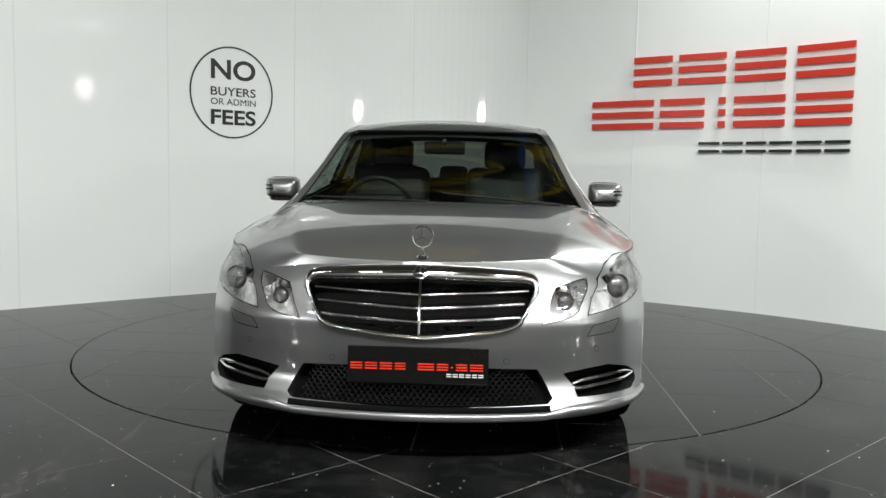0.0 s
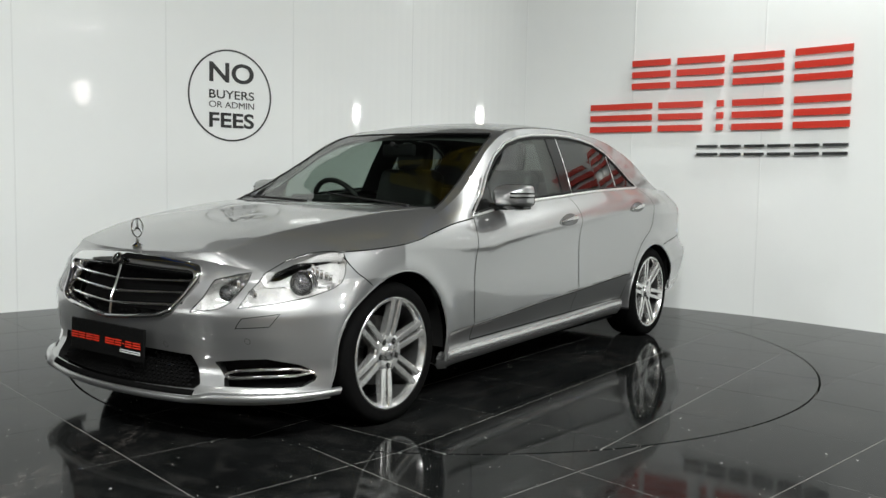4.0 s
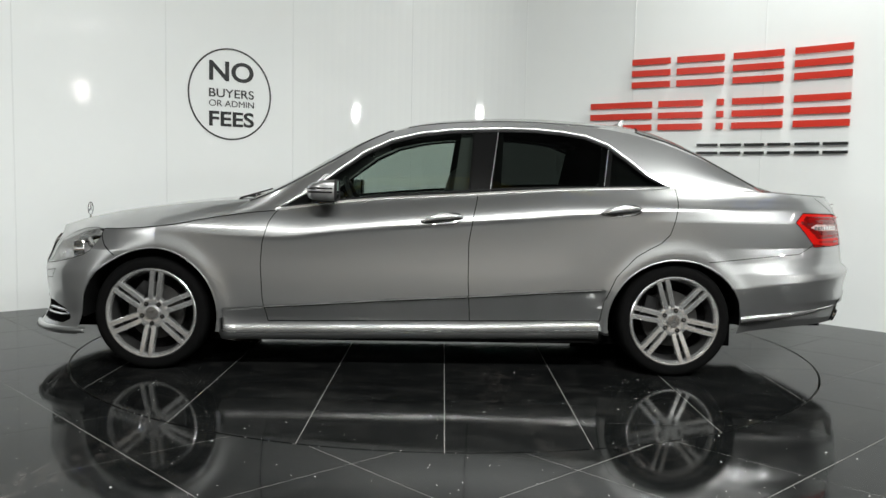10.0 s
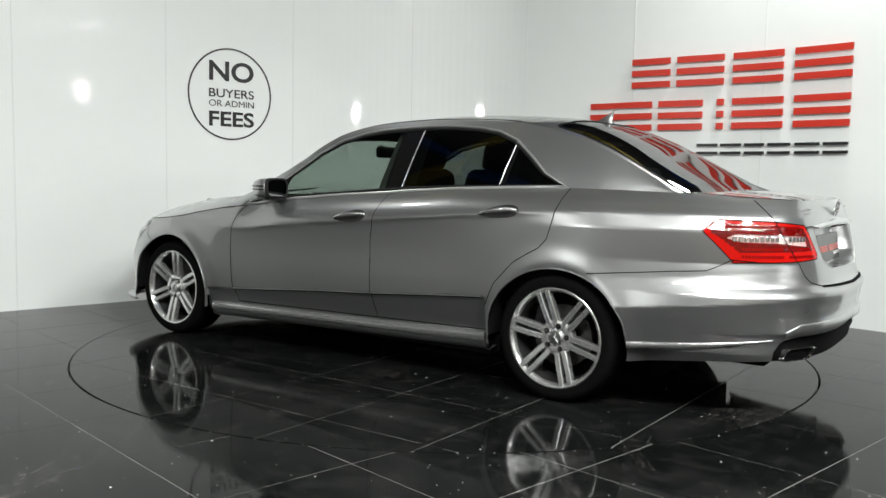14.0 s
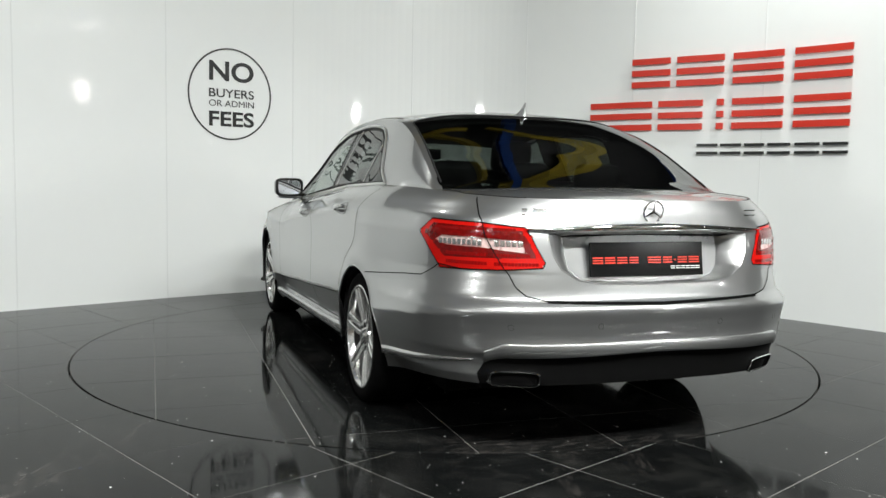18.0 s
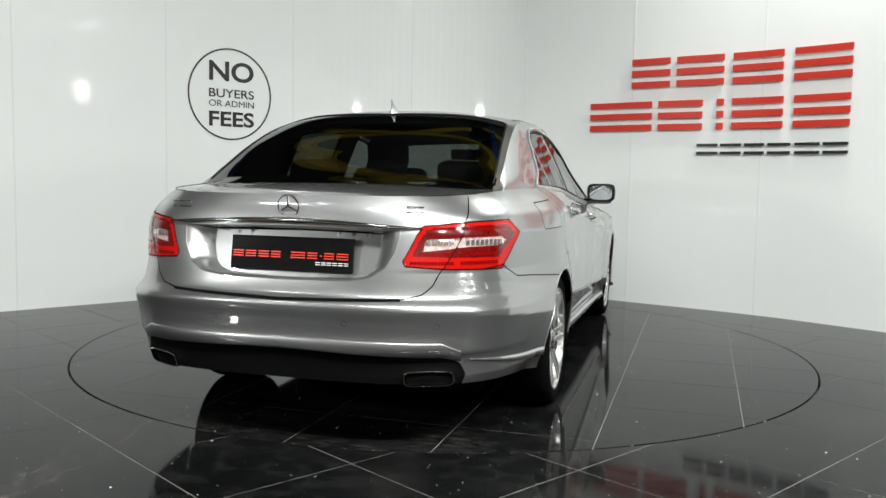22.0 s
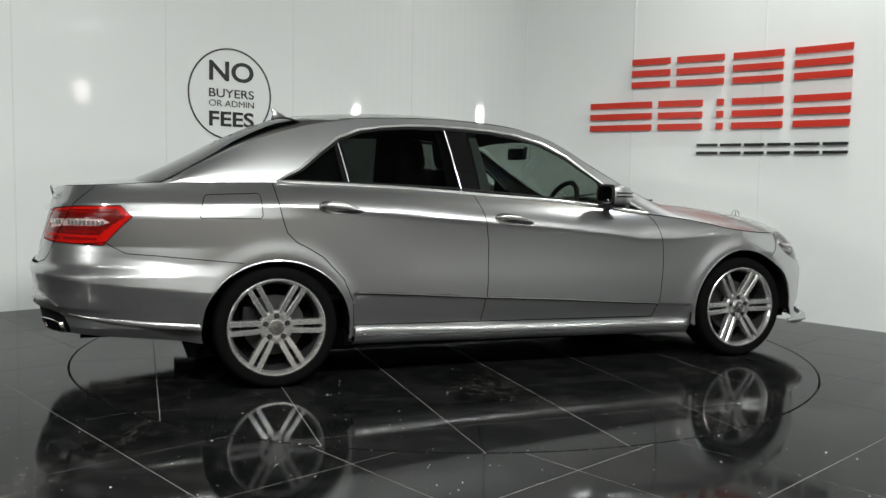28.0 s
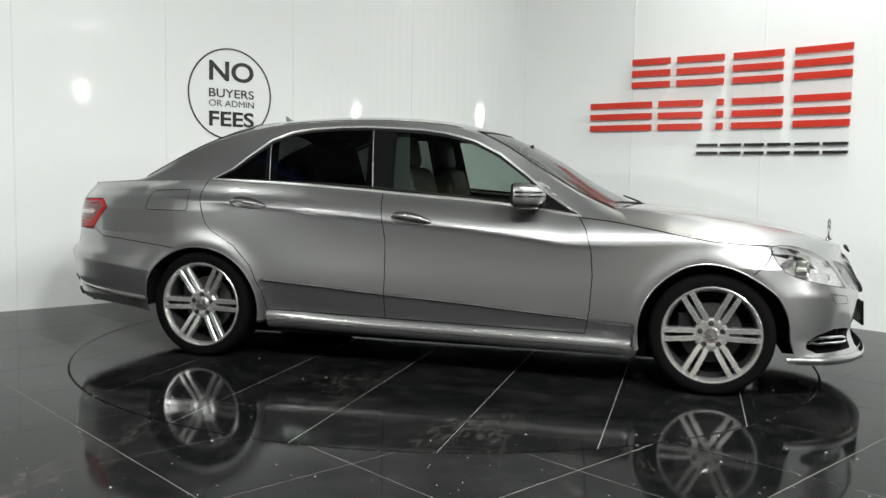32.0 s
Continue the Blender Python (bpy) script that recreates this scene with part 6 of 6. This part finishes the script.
# wipers on the cowl
for a, b in (((1.00, 0.62, 0.945), (0.93, 0.02, 0.992)), ((1.03, -0.05, 0.950), (0.93, -0.64, 0.965))):
    bm = bmesh.new()
    add_rod(bm, a, b, 0.007, 0.005, 8)
    add_rod(bm, (a[0] + 0.02, a[1], a[2] - 0.03), a, 0.012, 0.010, 8)
    part("wiper", bm, M["plastic"], car, "black windscreen wiper")


# ---------------------------------------------------------------- cabin
def seat(x_, y_, wide=0.50):
    ob = new("front_seat")
    ob.parent = car
    ob["label"] = "black leather front seat"
    bm = bmesh.new()
    add_box(bm, (0.54, wide, 0.17), (x_, y_, 0.53), 0.06, (0, -6, 0), 3)
    part("seat_cushion", bm, M["leather"], ob)
    bm = bmesh.new()
    add_box(bm, (0.16, wide, 0.64), (x_ - 0.33, y_, 0.83), 0.065, (0, -17, 0), 3)
    part("seat_back", bm, M["leather"], ob)
    bm = bmesh.new()
    add_box(bm, (0.11, 0.27, 0.20), (x_ - 0.44, y_, 1.225), 0.05, (0, -10, 0), 3)
    part("headrest", bm, M["leather"], ob)
    for s in (-0.06, 0.06):
        bm = bmesh.new()
        add_rod(bm, (x_ - 0.42, y_ + s, 1.08), (x_ - 0.44, y_ + s, 1.16), 0.007)
        part("headrest_post", bm, M["satin"], ob)
    return ob


seat(0.13, 0.37)
seat(0.10, -0.37)
bench = new("rear_seat")
bench.parent = car
bench["label"] = "black leather rear bench"
bm = bmesh.new()
add_box(bm, (0.52, 1.30, 0.18), (-0.93, 0, 0.55), 0.06, (0, -6, 0), 3)
part("seat_cushion", bm, M["leather"], bench)
bm = bmesh.new()
add_box(bm, (0.16, 1.30, 0.56), (-1.26, 0, 0.80), 0.06, (0, -20, 0), 3)
part("seat_back", bm, M["leather"], bench)
for y_ in (-0.40, 0.0, 0.40):
    bm = bmesh.new()
    add_box(bm, (0.09, 0.26 if y_ else 0.22, 0.13), (-1.38, y_, 1.10), 0.04, (0, -14, 0), 3)
    part("headrest", bm, M["leather"], bench)
bm = bmesh.new()
loft(bm, [[(0.98, y_, z_) for y_, z_ in ((-0.70, 0.60), (0.70, 0.60), (0.70, 0.90), (-0.70, 0.90))],
          [(0.74, y_, z_) for y_, z_ in ((-0.74, 0.60), (0.74, 0.60), (0.74, 0.935), (-0.74, 0.935))],
          [(0.58, y_, z_) for y_, z_ in ((-0.76, 0.60), (0.76, 0.60), (0.76, 0.92), (-0.76, 0.92))],
          [(0.52, y_, z_) for y_, z_ in ((-0.76, 0.62), (0.76, 0.62), (0.76, 0.84), (-0.76, 0.84))]])
part("dashboard", bm, M["leather"], car, "black dashboard")
bm = bmesh.new()
add_box(bm, (0.16, 0.34, 0.06), (0.60, -0.37, 0.945), 0.025, (0, 0, 0), 3)
part("instrument_hood", bm, M["leather"], car)
wheel_s = new("steering_wheel")
wheel_s.parent = car
wheel_s["label"] = "black leather steering wheel"
wheel_s.matrix_basis = pose(0.42, -0.37, 0.895, 0, 0, 90) @ pose(0, 0, 0, 25, 0, 0)
bm = bmesh.new()
add_tube(bm, [(0.185 * math.cos(a), 0, 0.185 * math.sin(a)) for a in np.linspace(0, 2 * math.pi, 40, endpoint=False)], 0.016, 10, True)
part("wheel_rim", bm, M["leather"], wheel_s)
bm = bmesh.new()
add_box(bm, (0.17, 0.05, 0.12), (0, 0.01, 0), 0.03, segments=3)
part("wheel_boss", bm, M["leather"], wheel_s)
for a in (0, math.pi, -math.pi / 2):
    bm = bmesh.new()
    add_rod(bm, (0.06 * math.cos(a), 0, 0.06 * math.sin(a)), (0.18 * math.cos(a), 0, 0.18 * math.sin(a)), 0.018, 0.014, 8)
    part("wheel_spoke", bm, M["satin"], wheel_s)
bm = bmesh.new()
add_box(bm, (0.035, 0.24, 0.075), (0.30, 0, 1.245), 0.016, segments=3)
add_rod(bm, (0.32, 0, 1.27), (0.37, 0, 1.285), 0.012)
part("rear_view_mirror", bm, M["plastic"], car, "black rear-view mirror")
bm = bmesh.new()
add_box(bm, (0.52, 1.34, 0.03), (-1.68, 0, 1.005), 0.01)
part("parcel_shelf", bm, M["leather"], car)
bm = bmesh.new()
add_box(bm, (2.6, 1.50, 0.03), (-0.2, 0, 0.44))
part("cabin_floor", bm, M["leather"], car, smooth=False)
# inner linings: doors, posts and headlining
xs = np.linspace(0.78, -1.62, 60)
y0, z0 = top_edge(xs)
for s in (1, -1):
    P = np.concatenate([np.stack([xs, (y0 - 0.075) * s, np.full(60, 0.42)], 1), np.stack([xs, (y0 - 0.055) * s, z0 - 0.02], 1)])
    F = np.array([(i, i + 1, 61 + i, 60 + i) for i in range(59)])
    piece("door_lining", P, F, M["leather"], car, smooth=True)
x = np.repeat(np.linspace(0.20, -1.36, 50)[:, None], 14, 1)
w = np.repeat(np.linspace(0.97, 2, 14)[None], 50, 0)
H3 = cabin(x, w) - np.array([0, 0, 0.035])
H3[..., 1] *= 0.965
i_ = np.arange(700).reshape(50, 14)
FH = np.stack([i_[:-1, :-1], i_[1:, :-1], i_[1:, 1:], i_[:-1, 1:]], -1).reshape(-1, 4)
both("headlining", H3.reshape(-1, 3), FH, M["lining"])
# inner faces of the window posts
for nm, poly in (("post_lining", [(-0.20, 0.95), (-0.26, 1.36), (-0.50, 1.37), (-0.47, 0.98)]), ("post_lining", [(-1.02, 1.02), (-1.06, 1.30), (-1.45, 1.30), (-1.50, 1.03)])):
    a = np.array(poly)
    n = 12
    rows = []
    for t in np.linspace(0, 1, n):
        f0, f1 = a[0] + (a[1] - a[0]) * t, a[3] + (a[2] - a[3]) * t
        xs_ = np.linspace(f0[0], f1[0], 6)
        zs_ = np.linspace(f0[1], f1[1], 6)
        c = cabin_xz(xs_, zs_)
        c[:, 1] -= 0.045
        rows.append(c)
    P = np.concatenate(rows)
    F = np.array([(r * 6 + i, r * 6 + i + 1, (r + 1) * 6 + i + 1, (r + 1) * 6 + i) for r in range(n - 1) for i in range(5)])
    each_side(nm, P, F, M["lining"])

# ---------------------------------------------------------------- floor and turntable tiles
JOINT = 0.0035


def tile_outline(cx, cy, turn, inside_, step=0.01):
    """A 0.6 m tile, cut to the turntable's rim; None where nothing is left."""
    h = 0.3 - JOINT / 2
    n = int(2 * h / step)
    c, s = math.cos(turn), math.sin(turn)
    lim = RING - 0.006 if inside_ else RING + 0.006
    corners = [(-h, -h), (h, -h), (h, h), (-h, h)]
    raw = []
    for (ax, ay), (bx, by) in zip(corners, corners[1:] + corners[:1]):
        for i in range(n):
            x, y = cx + ax + (bx - ax) * i / n, cy + ay + (by - ay) * i / n
            raw.append((x * c - y * s, x * s + y * c, i == 0))
    keep = [(math.hypot(x, y) < lim) == inside_ for x, y, _ in raw]
    if not any(keep):
        return None
    if all(keep):
        return [(x, y) for x, y, corner in raw if corner]
    m = len(raw)
    start = next(i for i in range(m) if keep[i] and not keep[i - 1])
    run = []
    i = start
    while keep[i % m] and i < start + m:
        run.append(raw[i % m])
        i += 1
    a1, a0 = math.atan2(run[-1][1], run[-1][0]), math.atan2(run[0][1], run[0][0])
    d = (a0 - a1 + math.pi) % (2 * math.pi) - math.pi
    k = max(2, int(abs(d) * lim / 0.03))
    pts = [(x, y) for j, (x, y, corner) in enumerate(run) if corner or j in (0, len(run) - 1)]
    pts += [(lim * math.cos(a1 + d * j / k), lim * math.sin(a1 + d * j / k)) for j in range(k + 1)]
    area = 0.5 * abs(sum(p[0] * q_[1] - q_[0] * p[1] for p, q_ in zip(pts, pts[1:] + pts[:1])))
    return pts if area > 0.0008 else None


def lay_tile(pts, parent):
    bm = bmesh.new()
    top = [bm.verts.new((x, y, 0.0)) for x, y in pts]
    low = [bm.verts.new((x, y, -0.012)) for x, y in pts]
    bm.faces.new(top)
    for i in range(len(pts)):
        j = (i + 1) % len(pts)
        bm.faces.new((low[i], low[j], top[j], top[i]))
    bmesh.ops.remove_doubles(bm, verts=bm.verts[:], dist=0.002)
    return part("tile", bm, M["tile"], parent, smooth=False)


turntable = thing("turntable", "round turntable floor laid with dark polished tiles", "turntable")
bm = bmesh.new()
add_spin(bm, [(0.001, -0.0008), (RING - 0.006, -0.0008), (RING - 0.006, -0.06)], 128, "Z")
part("deck", bm, M["grout"], turntable, smooth=False)
grid = radians(-1.15)
for i in range(-4, 4):
    for j in range(-4, 4):
        o = tile_outline(0.3 + 0.6 * i, 0.3 + 0.6 * j, grid, True)
        if o:
            lay_tile(o, turntable)

floor = thing("floor", "dark polished tile floor with pale joints and dust", "floor", kind="structure")
bm = bmesh.new()
outer = 16
add_spin(bm, [(RING + 0.006, -0.08), (RING + 0.006, -0.0008), (24.0, -0.0008)], 128, "Z")
part("bed", bm, M["grout"], floor, smooth=False)
bm = bmesh.new()
add_spin(bm, [(RING + 0.02, -0.07), (0.001, -0.07)], 96, "Z")
part("pit", bm, M["black"], floor, smooth=False)
turn_f = radians(43.4)
for i in range(-16, 16):
    for j in range(-16, 16):
        cx, cy = 0.3 + 0.6 * i - 0.1, 0.3 + 0.6 * j + 0.285
        wx, wy = cx * math.cos(turn_f) - cy * math.sin(turn_f), cx * math.sin(turn_f) + cy * math.cos(turn_f)
        if abs(wx) > 4.8 or wy < -5.4 or wy > 3.2:
            continue
        o = tile_outline(cx, cy, turn_f, False)
        if o:
            lay_tile(o, floor)
# the rest of the hall floor, past the tiles laid one by one
vs, fs = [], []
c_, s_ = math.cos(turn_f), math.sin(turn_f)
for i in range(-40, 41):
    for j in range(-40, 41):
        cx, cy = 0.3 + 0.6 * i - 0.1, 0.3 + 0.6 * j + 0.285
        wx, wy = cx * c_ - cy * s_, cx * s_ + cy * c_
        if wx < hx0 - 0.3 or wx > hx1 + 0.3 or wy < hy0 - 0.3 or wy > hy1 + 0.3 or not (abs(wx) > 4.8 or wy < -5.4 or wy > 3.2):
            continue
        h = 0.3 - JOINT / 2
        k = len(vs)
        for dx, dy in ((-h, -h), (h, -h), (h, h), (-h, h)):
            x_, y_ = cx + dx, cy + dy
            vs.append((x_ * c_ - y_ * s_, x_ * s_ + y_ * c_, 0.0))
        fs.append((k, k + 1, k + 2, k + 3))
far = piece("far_tiles", vs, fs, M["tile"], floor)
far["kind"] = "stuff"


# ---------------------------------------------------------------- what moves
def motions():
    start = -92.18
    rows = [(0.0, start), (0.5, -94.68), (1.0, -98.47), (1.5, -102.92), (2.0, -107.46), (3.0, -116.50), (5.5, -138.74), (8.0, -161.05),
            (10.0, -178.61), (12.5, -200.83), (15.0, -223.00), (17.5, -245.27), (20.0, -267.66), (22.5, -289.88), (25.0, -312.07),
            (27.5, -334.51), (29.0, -348.12), (30.0, -357.25), (31.0, -366.20), (32.0, -374.85)]
    walk(turntable, [(t, pose(0, 0, 0, 0, 0, a)) for t, a in rows])
    walk(car, [(t, pose(0, 0, 0, 0, 0, a) @ pose(0.1898, -0.0084, 0)) for t, a in rows])


motions()
